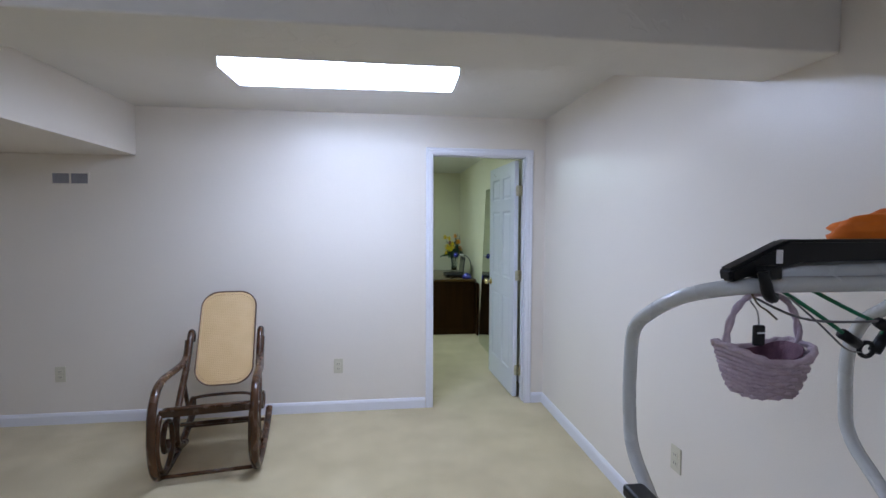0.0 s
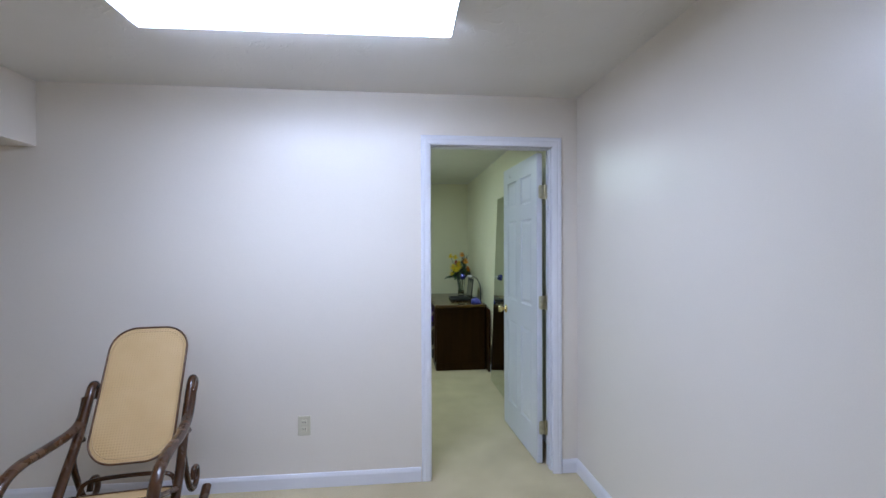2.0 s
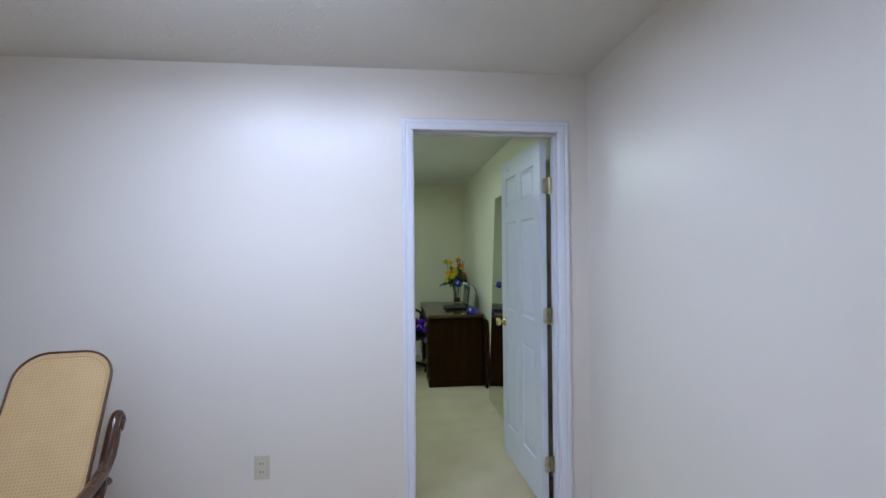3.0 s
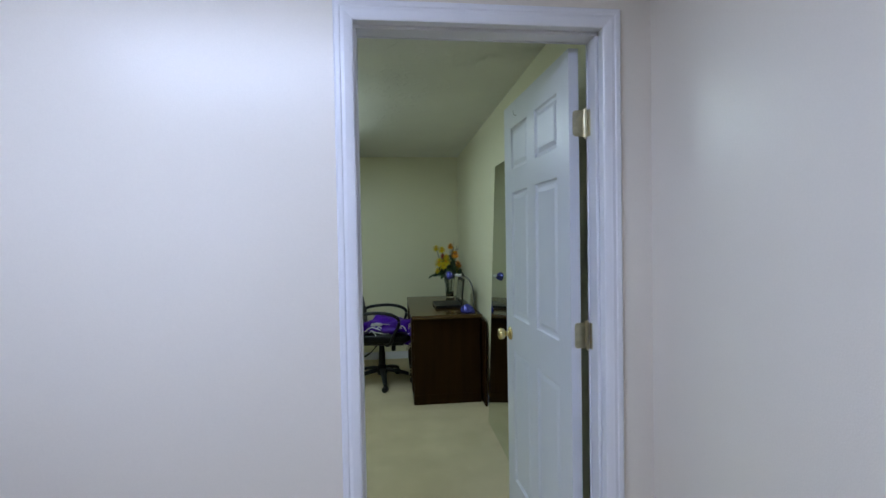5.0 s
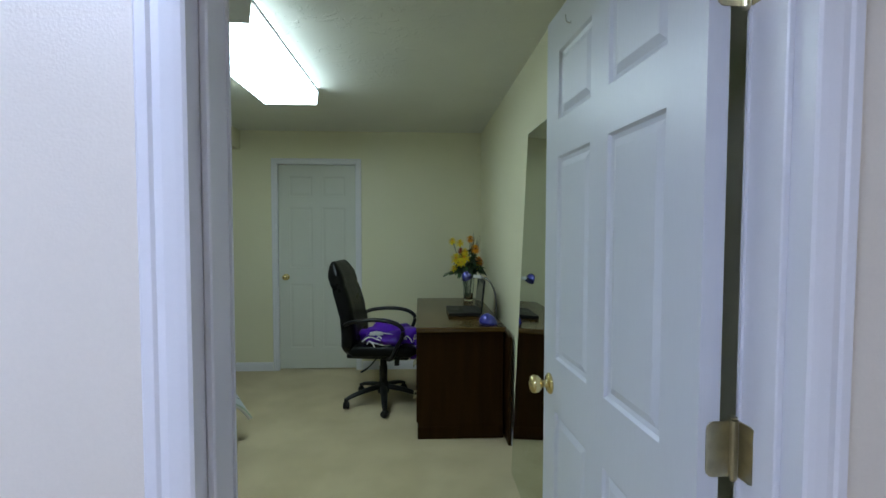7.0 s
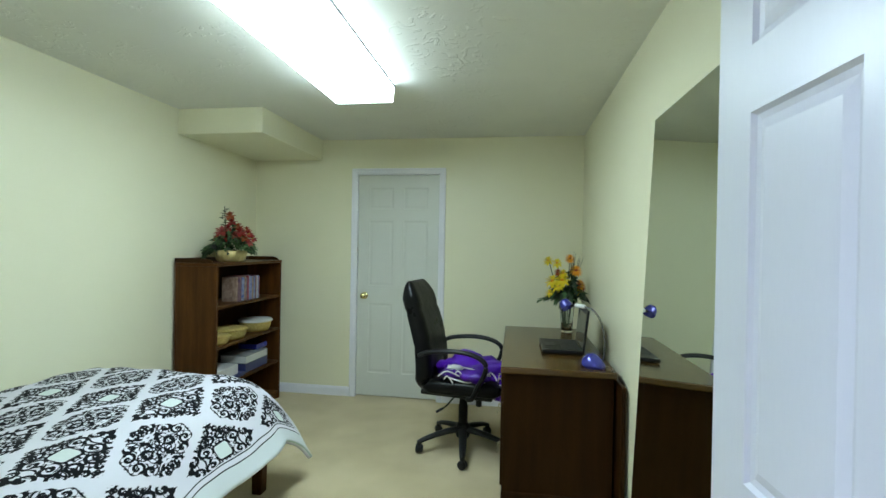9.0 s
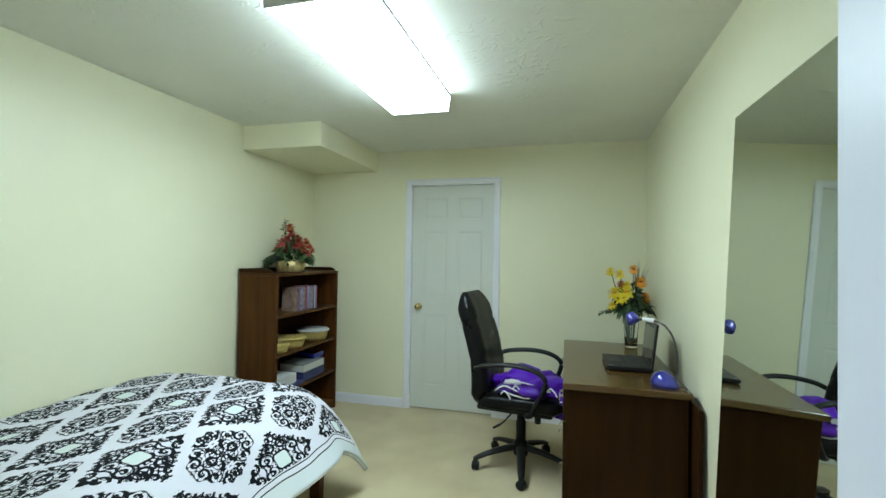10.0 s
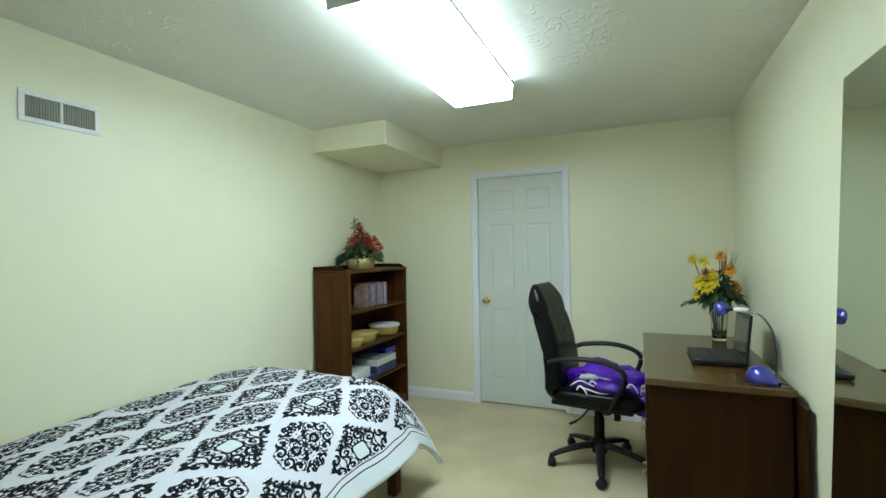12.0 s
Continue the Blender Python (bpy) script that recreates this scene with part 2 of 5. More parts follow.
def casing(name, x0, x1, h, y, s, label):
    """Moulded door casing round an opening; s is -1 where it stands out towards -y."""
    def leg(a, b):
        prof = [(0, 0), (0.057, 0), (0.057, 0.010), (0.052, 0.015), (0.040, 0.015), (0.036, 0.012), (0.026, 0.0135), (0.012, 0.011), (0.004, 0.009), (0, 0.006)]
        bm = bmesh.new()
        rings = [[bm.verts.new((q.x + o.x * u, y + s * w, q.z + o.z * u)) for u, w in prof] for q, o in (a, b)]
        k = len(prof)
        for i in range(k):
            bm.faces.new((rings[0][i], rings[0][(i + 1) % k], rings[1][(i + 1) % k], rings[1][i]))
        bm.faces.new(rings[0])
        bm.faces.new(rings[1][::-1])
        return bm
    o = empty(name, Matrix(), label, "door trim")
    tagged(o, kind="structure")
    for a, b in (((Vector((x0, 0, 0)), Vector((-1, 0, 0))), (Vector((x0, 0, h)), Vector((-1, 0, 1)))),
                 ((Vector((x0, 0, h)), Vector((-1, 0, 1))), (Vector((x1, 0, h)), Vector((1, 0, 1)))),
                 ((Vector((x1, 0, h)), Vector((1, 0, 1))), (Vector((x1, 0, 0)), Vector((1, 0, 0))))):
        part("casing_board", leg(a, b), TRIM, o)
    return o


def jamb(name, x0, x1, h, y0, y1, stop):
    o = empty(name, Matrix(), "white painted door lining with a stop bead", "door frame")
    tagged(o, kind="structure")
    for bm in (box(x0 - 0.02, x0, y0, y1, 0, h), box(x1, x1 + 0.02, y0, y1, 0, h), box(x0 - 0.02, x1 + 0.02, y0, y1, h, h + 0.02)):
        part("lining_board", bm, TRIM, o)
    a, b = stop
    for bm in (box(x0, x0 + 0.011, a, b, 0, h - 0.011, 0.002, 1), box(x1 - 0.011, x1, a, b, 0, h - 0.011, 0.002, 1), box(x0, x1, a, b, h - 0.011, h, 0.002, 1)):
        part("stop_bead", bm, TRIM, o)
    return o


casing("trim_1", DX0 + 0.004, DX1 - 0.004, DH - 0.004, YD, -1, "white moulded casing round the open doorway")
casing("trim_2", DX0 + 0.004, DX1 - 0.004, DH - 0.004, YD2, 1, "white moulded casing round the open doorway")
jamb("door_frame_1", DX0, DX1, DH, YD, YD2, (3.99, 4.032))
casing("trim_3", EX0 + 0.004, EX1 - 0.004, 2.026, YN, -1, "white moulded casing round the closed door")
jamb("door_frame_2", EX0, EX1, 2.03, YN, YN + T, (YN + 0.060, YN + 0.095))


def six_panel(w, h, t, parent, material, back=0.0, sunk=1.0):
    """A moulded six-panel door leaf: x 0..w, y -t..0, z 0.012..h, with sunk and raised panels on both faces."""
    st, mid = 0.105, 0.095
    cols = [(st, (w - mid) / 2), ((w + mid) / 2, w - st)]
    rows = [(0.22, 0.855), (1.015, 1.608), (1.715, 1.91)]
    xs = sorted({0, w, *[q for c in cols for q in c]})
    zs = sorted({0.012, h, *[q for r in rows for q in r]})
    bm = bmesh.new()
    for y, sgn in ((0.0, -1), (-t, 1)):
        for i in range(len(xs) - 1):
            for j in range(len(zs) - 1):
                a, b, c, d = xs[i], xs[i + 1], zs[j], zs[j + 1]
                if (a, b) in cols and (c, d) in rows:
                    steps = [(u, v * sunk) for u, v in ((0, 0), (0.006, 0.007), (0.016, 0.009), (0.034, 0.003), (0.040, 0.003))]
                    rings = [[bm.verts.new(q) for q in ((a + u, y + sgn * v, c + u), (b - u, y + sgn * v, c + u), (b - u, y + sgn * v, d - u), (a + u, y + sgn * v, d - u))] for u, v in steps]
                    for r, s in zip(rings, rings[1:]):
                        for k in range(4):
                            bm.faces.new((r[k], r[(k + 1) % 4], s[(k + 1) % 4], s[k]))
                    bm.faces.new(rings[-1])
                else:
                    bm.faces.new([bm.verts.new(q) for q in ((a, y, c), (b, y, c), (b, y, d), (a, y, d))])
    for q in (((0, 0), (0, -t)), ((w, 0), (w, -t))):
        bm.faces.new([bm.verts.new((x, y, z)) for (x, y), z in ((q[0], 0.012), (q[1], 0.012), (q[1], h), (q[0], h))])
    for z in (0.012, h):
        bm.faces.new([bm.verts.new(q) for q in ((0, 0, z), (w, 0, z), (w, -t, z), (0, -t, z))])
    bmesh.ops.remove_doubles(bm, verts=bm.verts, dist=0.0002)
    bmesh.ops.translate(bm, vec=(0, back, 0), verts=bm.verts)
    return part("door_leaf", bm, material, parent)


def knob(parent, x, y, z, s):
    """A round brass knob on a rose, standing out along s * y."""
    turn = Matrix.Translation((x, y, z)) @ Matrix.Rotation(-s * math.pi / 2, 4, "X")
    bm = lathe([(0.032, 0), (0.032, 0.004), (0.026, 0.009), (0.012, 0.012), (0.011, 0.026), (0.018, 0.031), (0.026, 0.040), (0.0275, 0.050), (0.024, 0.060), (0.012, 0.065), (0.0, 0.066)], 24, m=turn)
    return part("door_knob", bm, BRASS, parent, "polished brass knob", smooth=True)


# the open door: hinged on the east jamb, swung into the far room
door = empty("door_1", pose(DX1 - 0.004, YD2 + 0.006, 0, 0, 0, 180 - 87.3), "open white six-panel door with brass hinges", "door")
tagged(door, kind="structure")
six_panel(0.754, 2.026, 0.035, door, DOOR_W, 0.062)
knob(door, 0.694, 0.062, 0.925, 1)
knob(door, 0.694, 0.027, 0.925, -1)
part("latch_plate", box(0.7545, 0.756, 0.025, 0.050, 0.895, 0.955), BRASS, door)
for z in (1.775, 1.055, 0.24):
    hinge = tube([Vector((-0.004, 0.006, z - 0.046)), Vector((-0.004, 0.006, z + 0.046))], 0.0065, seg=12)
    def leaf(w, c=0.012):
        return [(0.0, z - 0.044)] + [(w - c + c * math.sin(q), z - 0.044 + c - c * math.cos(q)) for q in (0, 0.5, 1.05, 1.57)] + [(w - c + c * math.cos(q), z + 0.044 - c + c * math.sin(q)) for q in (0, 0.5, 1.05, 1.57)] + [(0.0, z + 0.044)]
    join(hinge, prism([(0.004 + u, v) for u, v in leaf(0.046)], "x", -0.0025, -0.0008))
    join(hinge, prism([(-0.004 - u, v) for u, v in leaf(0.036)], "y", -0.003, -0.001))
    for q in (-0.0485, 0.0485):
        lathe([(0.0, -0.003), (0.005, -0.001), (0.0055, 0.002), (0.0, 0.004)], 10, bm=hinge, m=Matrix.Translation((-0.004, 0.006, z + q)))
    part("hinge", hinge, BRASS_OLD, door, "worn brass butt hinge")

door2 = empty("door_2", pose(EX0 + 0.003, YN + 0.058, 0), "closed white six-panel door with a brass knob", "door")
tagged(door2, kind="structure")
six_panel(EX1 - EX0 - 0.006, 2.026, 0.035, door2, DOOR_W2, sunk=0.5)
knob(door2, 0.07, -0.035, 0.925, -1)


def outlet(m, label):
    o = empty("wall_outlet", m, label, "outlet")
    part("cover_plate", box(-0.036, 0.036, -0.006, 0, -0.058, 0.058, 0.0025, 2), PLATE, o)
    for z in (-0.02, 0.02):
        part("socket", box(-0.0165, 0.0165, -0.009, -0.004, z - 0.014, z + 0.014, 0.003, 2), PLATE, o)
        slots = box(-0.008, -0.005, -0.0095, -0.0085, z - 0.004, z + 0.006)
        box(0.005, 0.008, -0.0095, -0.0085, z - 0.004, z + 0.006, bm=slots)
        part("slots", slots, DARK, o)
    return o


outlet(pose(-0.222, YD, 0.367), "almond plastic duplex outlet on the cream wall")
outlet(pose(-2.231, YD, 0.374), "almond plastic duplex outlet on the cream wall")
outlet(pose(XE, 2.17, 0.43, 0, 0, -90), "almond plastic duplex outlet on the cream wall")


def register(m, w, h, rim, frame_mat, fin_mat, label):
    """A two-bank air register with thin upright fins."""
    o = empty("air_vent", m, label, "vent")
    fr = box(-w / 2, w / 2, -0.007, 0, h / 2 - rim, h / 2, 0.002, 1)
    box(-w / 2, w / 2, -0.007, 0, -h / 2, -h / 2 + rim, 0.002, 1, bm=fr)
    for a, b in ((-w / 2, -w / 2 + rim), (w / 2 - rim, w / 2), (-0.006, 0.006)):
        box(a, b, -0.0065, 0, -h / 2 + rim, h / 2 - rim, 0.001, 1, bm=fr)
    part("vent_frame", fr, frame_mat, o)
    part("backing", box(-w / 2 + rim, w / 2 - rim, -0.0006, 0.0, -h / 2 + rim, h / 2 - rim), fin_mat, o)
    k = int((w - 2 * rim) / 0.010)
    for i in range(k):
        x = -w / 2 + rim + (i + 0.5) * (w - 2 * rim) / k
        if abs(x) > 0.008:
            f = box(x - 0.0009, x + 0.0009, -0.006, -0.0008, -h / 2 + rim, h / 2 - rim)
            part("slat", f, fin_mat, o)
    return o


register(pose(-2.115, YD, 1.813), 0.26, 0.095, 0.012, WALL_1, GREY_METAL, "grey two-bank air register set in the cream wall")
register(pose(XW2, 5.215, 2.013, 0, 0, 90), 0.315, 0.135, 0.022, WHITE_METAL, mat("vent_fin_metal", (0.34, 0.33, 0.27), 0.5), "white-framed air register high on the yellow wall")


def wrap_light(m, length, width, depth, slope, glow_mat, side_mat, label):
    """A wraparound tube light on the ceiling: metal pan, end caps, glowing prismatic lens."""
    o = empty("ceiling_light", m, label, "ceiling light")
    part("pan", box(-length / 2, length / 2, -width / 2 + 0.03, width / 2 - 0.03, -0.03, 0.0, 0.004, 1), WHITE_METAL, o)
    w, d = width / 2, depth
    lens = prism([(-w, -0.018), (-w, -0.028), (-w + slope, -d), (w - slope, -d), (w, -0.028), (w, -0.018)], "x", -length / 2 + 0.008, length / 2 - 0.008, 0.004, 2)
    lens.normal_update()
    for f in lens.faces:
        f.material_index = 0 if abs(f.normal.z) > 0.85 else 1
    part("diffuser", lens, [glow_mat, side_mat], o, "glowing white prismatic diffuser")
    for s in (-1, 1):
        if glow_mat is not GLOW_3:
            # pan edge in grey: the unlit line above the lens is in its colour
            part("shaded_pan_lip", box(-length / 2, length / 2, s * (w + 0.001) - 0.003, s * (w + 0.001) + 0.003, -0.030, -0.012, 0.001, 1), GREY_METAL, o)
        cap = prism([(-w - 0.001, -0.012), (-w - 0.001, -0.030), (-w + slope - 0.001, -d - 0.002), (w - slope + 0.001, -d - 0.002), (w + 0.001, -0.030), (w + 0.001, -0.012)], "x",
                    s * length / 2 - 0.0075, s * length / 2 + 0.0005 * s + 0.0005, 0.002, 1)
        part("end_cap", cap, WHITE_METAL, o)
    return o


wrap_light(pose(-0.063, 2.888, H, 0, 0, -1.5), 1.215, 0.338, 0.077, 0.010, GLOW_1, RIB_1, "lit white wraparound fluorescent ceiling light")
wrap_light(pose(-0.067, 5.963, H, 0, 0, 90), 1.235, 0.366, 0.113, 0.010, GLOW_2, RIB_2, "lit white wraparound fluorescent ceiling light")
# unseen light south of the beam, inferred from its lit south face
wrap_light(pose(-1.05, -0.55, H), 1.215, 0.338, 0.077, 0.010, GLOW_3, RIB_3, "lit white wraparound fluorescent ceiling light")


# ---- things: materials ----
BENT = mat("dark_bentwood", (0.046, 0.0175, 0.006), 0.26, second=(0.105, 0.042, 0.014), scale=14, amount=0.8, fine=0.25, fine_scale=90, spec=0.4, coat=0.2, stretch=(1, 1, 0.3))
BENT_L = mat("brown_bentwood", (0.13, 0.062, 0.026), 0.35, second=(0.085, 0.038, 0.016), scale=14, amount=0.8)
WOOD_D = mat("dark_walnut_veneer", (0.036, 0.0145, 0.0032), 0.42, second=(0.024, 0.009, 0.0022), scale=4, detail=5, amount=0.8, fine=0.15, fine_scale=60, spec=0.08, stretch=(5, 5, 0.5))
WOOD_TOP = mat("polished_walnut_top", (0.088, 0.044, 0.010), 0.22, second=(0.068, 0.033, 0.008), scale=3, detail=5, amount=0.6, fine=0.08, fine_scale=60, coat=0.15, rough_var=0.04, stretch=(3, 0.5, 3))
WOOD_B = mat("red_brown_shelf_wood", (0.105, 0.040, 0.009), 0.38, second=(0.048, 0.017, 0.004), scale=4, detail=7, amount=0.95, fine=0.25, fine_scale=50, spec=0.12, stretch=(5, 5, 0.4))
BLACK_PL = mat("black_plastic", (0.007, 0.007, 0.0075), 0.40, second=(0.011, 0.011, 0.011), scale=30, amount=0.6, spec=0.3, bump=0.06, bump_scale=600)
LEATHER = mat("black_leather", (0.0045, 0.0045, 0.0045), 0.30, second=(0.008, 0.0075, 0.007), scale=9, amount=0.7, bump=0.45, bump_scale=38, spec=0.14)
PURPLE = mat("purple_satin", (0.095, 0.009, 0.44), 0.42, second=(0.035, 0.003, 0.17), scale=9, amount=0.9, bump=0.35, bump_scale=40, spec=0.35)
WHITE_CLOTH = mat("white_cloth", (0.80, 0.79, 0.80), 0.7, scale=20, amount=0.4, bump=0.2, bump_scale=200)
TUBE_GREY = mat("grey_enamel_tube", (0.55, 0.56, 0.55), 0.26, second=(0.49, 0.50, 0.49), scale=10, amount=0.6, coat=0.3)
ORANGE = mat("orange_fabric", (0.85, 0.21, 0.015), 0.7, second=(0.66, 0.13, 0.01), scale=18, amount=0.8, bump=0.3, bump_scale=120)
WICKER = mat("lilac_painted_wicker", (0.53, 0.42, 0.47), 0.6, second=(0.40, 0.30, 0.35), scale=60, amount=0.9, bump=0.3, bump_scale=200)
WICKER_IN = mat("dark_lilac_wicker", (0.19, 0.085, 0.12), 0.7, second=(0.11, 0.045, 0.07), scale=60, amount=0.9, bump=0.3, bump_scale=200)
GREEN_CORD = mat("green_rubber", (0.015, 0.17, 0.075), 0.45, scale=30, amount=0.5)
STEEL = mat("brushed_steel", (0.62, 0.63, 0.66), 0.22, 1.0, scale=30, amount=0.4)
STEEL_D = mat("dark_chrome", (0.13, 0.13, 0.14), 0.2, 1.0, scale=30, amount=0.4)
BLUE_MET = mat("metallic_blue_plastic", (0.038, 0.042, 0.30), 0.24, 0.35, second=(0.055, 0.06, 0.40), scale=20, amount=0.5, coat=0.8)
SCREEN = mat("dark_screen", (0.008, 0.009, 0.011), 0.08, scale=8, amount=0.3, rough_var=0.03)
KEY_PAD = mat("dark_keyboard", (0.02, 0.02, 0.022), 0.4, scale=50, amount=0.5)
LEAF = mat("silk_leaf_green", (0.05, 0.12, 0.04), 0.5, second=(0.085, 0.15, 0.05), scale=25, amount=0.9)
LEAF_DARK = mat("dark_leaf_green", (0.014, 0.032, 0.014), 0.55, second=(0.03, 0.055, 0.02), scale=25, amount=0.9)
YELLOW = mat("yellow_petal", (0.85, 0.70, 0.035), 0.55, second=(0.78, 0.58, 0.02), scale=30, amount=0.7)
ORANGE_P = mat("orange_petal", (0.85, 0.42, 0.02), 0.55, second=(0.78, 0.27, 0.02), scale=30, amount=0.8)
RED_P = mat("red_petal", (0.42, 0.035, 0.025), 0.55, second=(0.22, 0.015, 0.015), scale=30, amount=0.8)
PINK_P = mat("faded_pink_petal", (0.50, 0.10, 0.09), 0.55, second=(0.36, 0.05, 0.05), scale=30, amount=0.8)
RUST_P = mat("rust_petal", (0.42, 0.10, 0.02), 0.55, second=(0.26, 0.04, 0.015), scale=30, amount=0.8)
GOLD_TIN = mat("gold_bowl", (0.62, 0.50, 0.24), 0.38, 0.45, second=(0.44, 0.33, 0.13), scale=20, amount=0.8)
MINT = mat("pale_mint_cotton", (0.56, 0.68, 0.58), 0.8, second=(0.50, 0.62, 0.52), scale=8, amount=0.6, bump=0.2, bump_scale=120)
TICKING = mat("mattress_ticking", (0.70, 0.70, 0.66), 0.8, scale=12, amount=0.4, bump=0.2, bump_scale=150)
PAPER = mat("white_card", (0.58, 0.58, 0.55), 0.6, scale=20, amount=0.4)
GREY_CARD = mat("grey_card", (0.26, 0.28, 0.27), 0.6, second=(0.20, 0.21, 0.22), scale=20, amount=0.7)
DARK_BLUE = mat("dark_blue_cover", (0.035, 0.045, 0.14), 0.45, scale=20, amount=0.6)
STRAW = mat("yellow_straw", (0.50, 0.38, 0.12), 0.75, second=(0.36, 0.26, 0.07), scale=70, amount=0.9, bump=0.4, bump_scale=180)
CLEAR = glass("clear_vase_glass", (0.95, 0.98, 0.97))


def mirror_material():
    m = bpy.data.materials.new("silvered_mirror")
    m.use_nodes = True
    b = m.node_tree.nodes["Principled BSDF"]
    b.inputs["Base Color"].default_value = (0.66, 0.72, 0.65, 1)
    b.inputs["Metallic"].default_value, b.inputs["Roughness"].default_value = 1.0, 0.015
    return m


def cane_material():
    """Woven cane: fine crossing strands with small dark holes."""
    m = mat("woven_cane", (0.70, 0.48, 0.23), 0.45, second=(0.62, 0.40, 0.17), scale=7, amount=0.8, fine=0.15, fine_scale=300)
    n, l = m.node_tree.nodes, m.node_tree.links
    b = n["Principled BSDF"]
    tc = n.new("ShaderNodeTexCoord")
    waves = []
    for axis in ("X", "Y", "DIAGONAL"):
        w = n.new("ShaderNodeTexWave")
        w.bands_direction = axis
        w.inputs["Scale"].default_value = 26 if axis != "DIAGONAL" else 20
        w.inputs["Distortion"].default_value, w.inputs["Detail"].default_value = 0.6, 1.0
        l.new(tc.outputs["UV"], w.inputs["Vector"])
        waves.append(w)
    mx = n.new("ShaderNodeMath")
    mx.operation = "MAXIMUM"
    l.new(waves[0].outputs["Fac"], mx.inputs[0])
    l.new(waves[1].outputs["Fac"], mx.inputs[1])
    ad = n.new("ShaderNodeMapRange")
    ad.inputs["From Min"].default_value, ad.inputs["From Max"].default_value = 0.15, 0.75
    ad.inputs["To Min"].default_value = 0.86
    l.new(mx.outputs["Value"], ad.inputs["Value"])
    mul = n.new("ShaderNodeMix")
    mul.data_type, mul.blend_type = "RGBA", "MULTIPLY"
    mul.inputs["Factor"].default_value = 1.0
    l.new(b.inputs["Base Color"].links[0].from_socket, mul.inputs["A"])
    l.new(ad.outputs["Result"], mul.inputs["B"])
    l.new(mul.outputs["Result"], b.inputs["Base Color"])
    bp = n.new("ShaderNodeBump")
    bp.inputs["Strength"].default_value, bp.inputs["Distance"].default_value = 0.5, 0.002
    l.new(mx.outputs["Value"], bp.inputs["Height"])
    l.new(bp.outputs["Normal"], b.inputs["Normal"])
    return m


def damask_material():
    """White cotton printed with a diamond lattice of black scrollwork medallions, pale mint cartouches and a double-ruled border."""
    m = mat("black_and_white_damask", (0.66, 0.65, 0.70), 0.8, spec=0.12, scale=5, amount=0.3, bump=0.5, bump_scale=26)
    nt = m.node_tree
    n, l = nt.nodes, nt.links
    b = n["Principled BSDF"]

    def op(kind, a, c=None, d=None):
        q = n.new("ShaderNodeMath")
        q.operation = kind
        for i, v in enumerate((a, c, d)):
            if v is None:
                continue
            if isinstance(v, (int, float)):
                q.inputs[i].default_value = v
            else:
                l.new(v, q.inputs[i])
        return q.outputs[0]

    def step(v, lo, hi):
        q = n.new("ShaderNodeMapRange")
        q.inputs["From Min"].default_value, q.inputs["From Max"].default_value = lo, hi
        l.new(v, q.inputs["Value"])
        return q.outputs["Result"]

    def mixed(f, a, c):
        q = n.new("ShaderNodeMix")
        q.data_type = "RGBA"
        l.new(f, q.inputs["Factor"])
        for key, v in (("A", a), ("B", c)):
            if isinstance(v, tuple):
                q.inputs[key].default_value = (*v, 1)
            else:
                l.new(v, q.inputs[key])
        return q.outputs["Result"]

    tc, sep = n.new("ShaderNodeTexCoord"), n.new("ShaderNodeSeparateXYZ")
    l.new(tc.outputs["UV"], sep.inputs["Vector"])
    u, v = sep.outputs["X"], sep.outputs["Y"]            # metres across and along the cloth
    du, dv = op("DIVIDE", op("SUBTRACT", u, 0.875), 0.32), op("DIVIDE", op("SUBTRACT", v, 0.88), 0.505)
    p, q = op("ADD", op("ADD", du, dv), 20.5), op("ADD", op("SUBTRACT", du, dv), 20.5)
    fp, fq = op("SUBTRACT", op("FRACT", p), 0.5), op("SUBTRACT", op("FRACT", q), 0.5)
    kind = op("MODULO", op("ADD", op("FLOOR", p), op("FLOOR", q)), 2.0)                # medallions and rosettes take turns on the lattice
    a, c = op("ABSOLUTE", op("ADD", fp, fq)), op("ABSOLUTE", op("SUBTRACT", fp, fq))   # mirror symmetry about the diamond's axes
    rad = op("SQRT", op("ADD", op("MULTIPLY", a, a), op("MULTIPLY", c, c)))
    ang = op("ARCTAN2", a, op("ADD", c, 0.0001))
    def curl(cx, cy, reach, turn, pitch):
        """A scroll: one arm of ink wound about (cx, cy) in the mirrored quarter of a medallion."""
        dx, dy = op("SUBTRACT", a, cx), op("SUBTRACT", c, cy)
        d = op("SQRT", op("ADD", op("MULTIPLY", dx, dx), op("MULTIPLY", dy, dy)))
        th = op("ARCTAN2", dy, dx)
        w = op("SINE", op("ADD", op("MULTIPLY", th, turn), op("MULTIPLY", d, 6.283 / (pitch * 1.18))))
        return op("MULTIPLY", step(w, -0.20, 0.0), step(op("SUBTRACT", reach * 1.1, d), 0.0, 0.02))

    def most(items):
        out = items[0]
        for one in items[1:]:
            out = op("MAXIMUM", out, one)
        return out
    com = n.new("ShaderNodeCombineXYZ")
    l.new(a, com.inputs["X"])
    l.new(c, com.inputs["Y"])
    l.new(op("MULTIPLY", kind, 7.3), com.inputs["Z"])
    scroll = n.new("ShaderNodeTexNoise")
    scroll.inputs["Scale"].default_value, scroll.inputs["Detail"].default_value = 4.2, 0.0
    scroll.inputs["Distortion"].default_value = 1.6
    l.new(com.outputs["Vector"], scroll.inputs["Vector"])
    vine = step(op("ABSOLUTE", op("SINE", op("MULTIPLY", scroll.outputs["Fac"], 10.0))), 0.80, 0.90)
    body = step(op("SUBTRACT", 0.84, op("ADD", op("ADD", a, c), op("MULTIPLY", op("SUBTRACT", scroll.outputs["Fac"], 0.5), 0.5))), 0.0, 0.02)
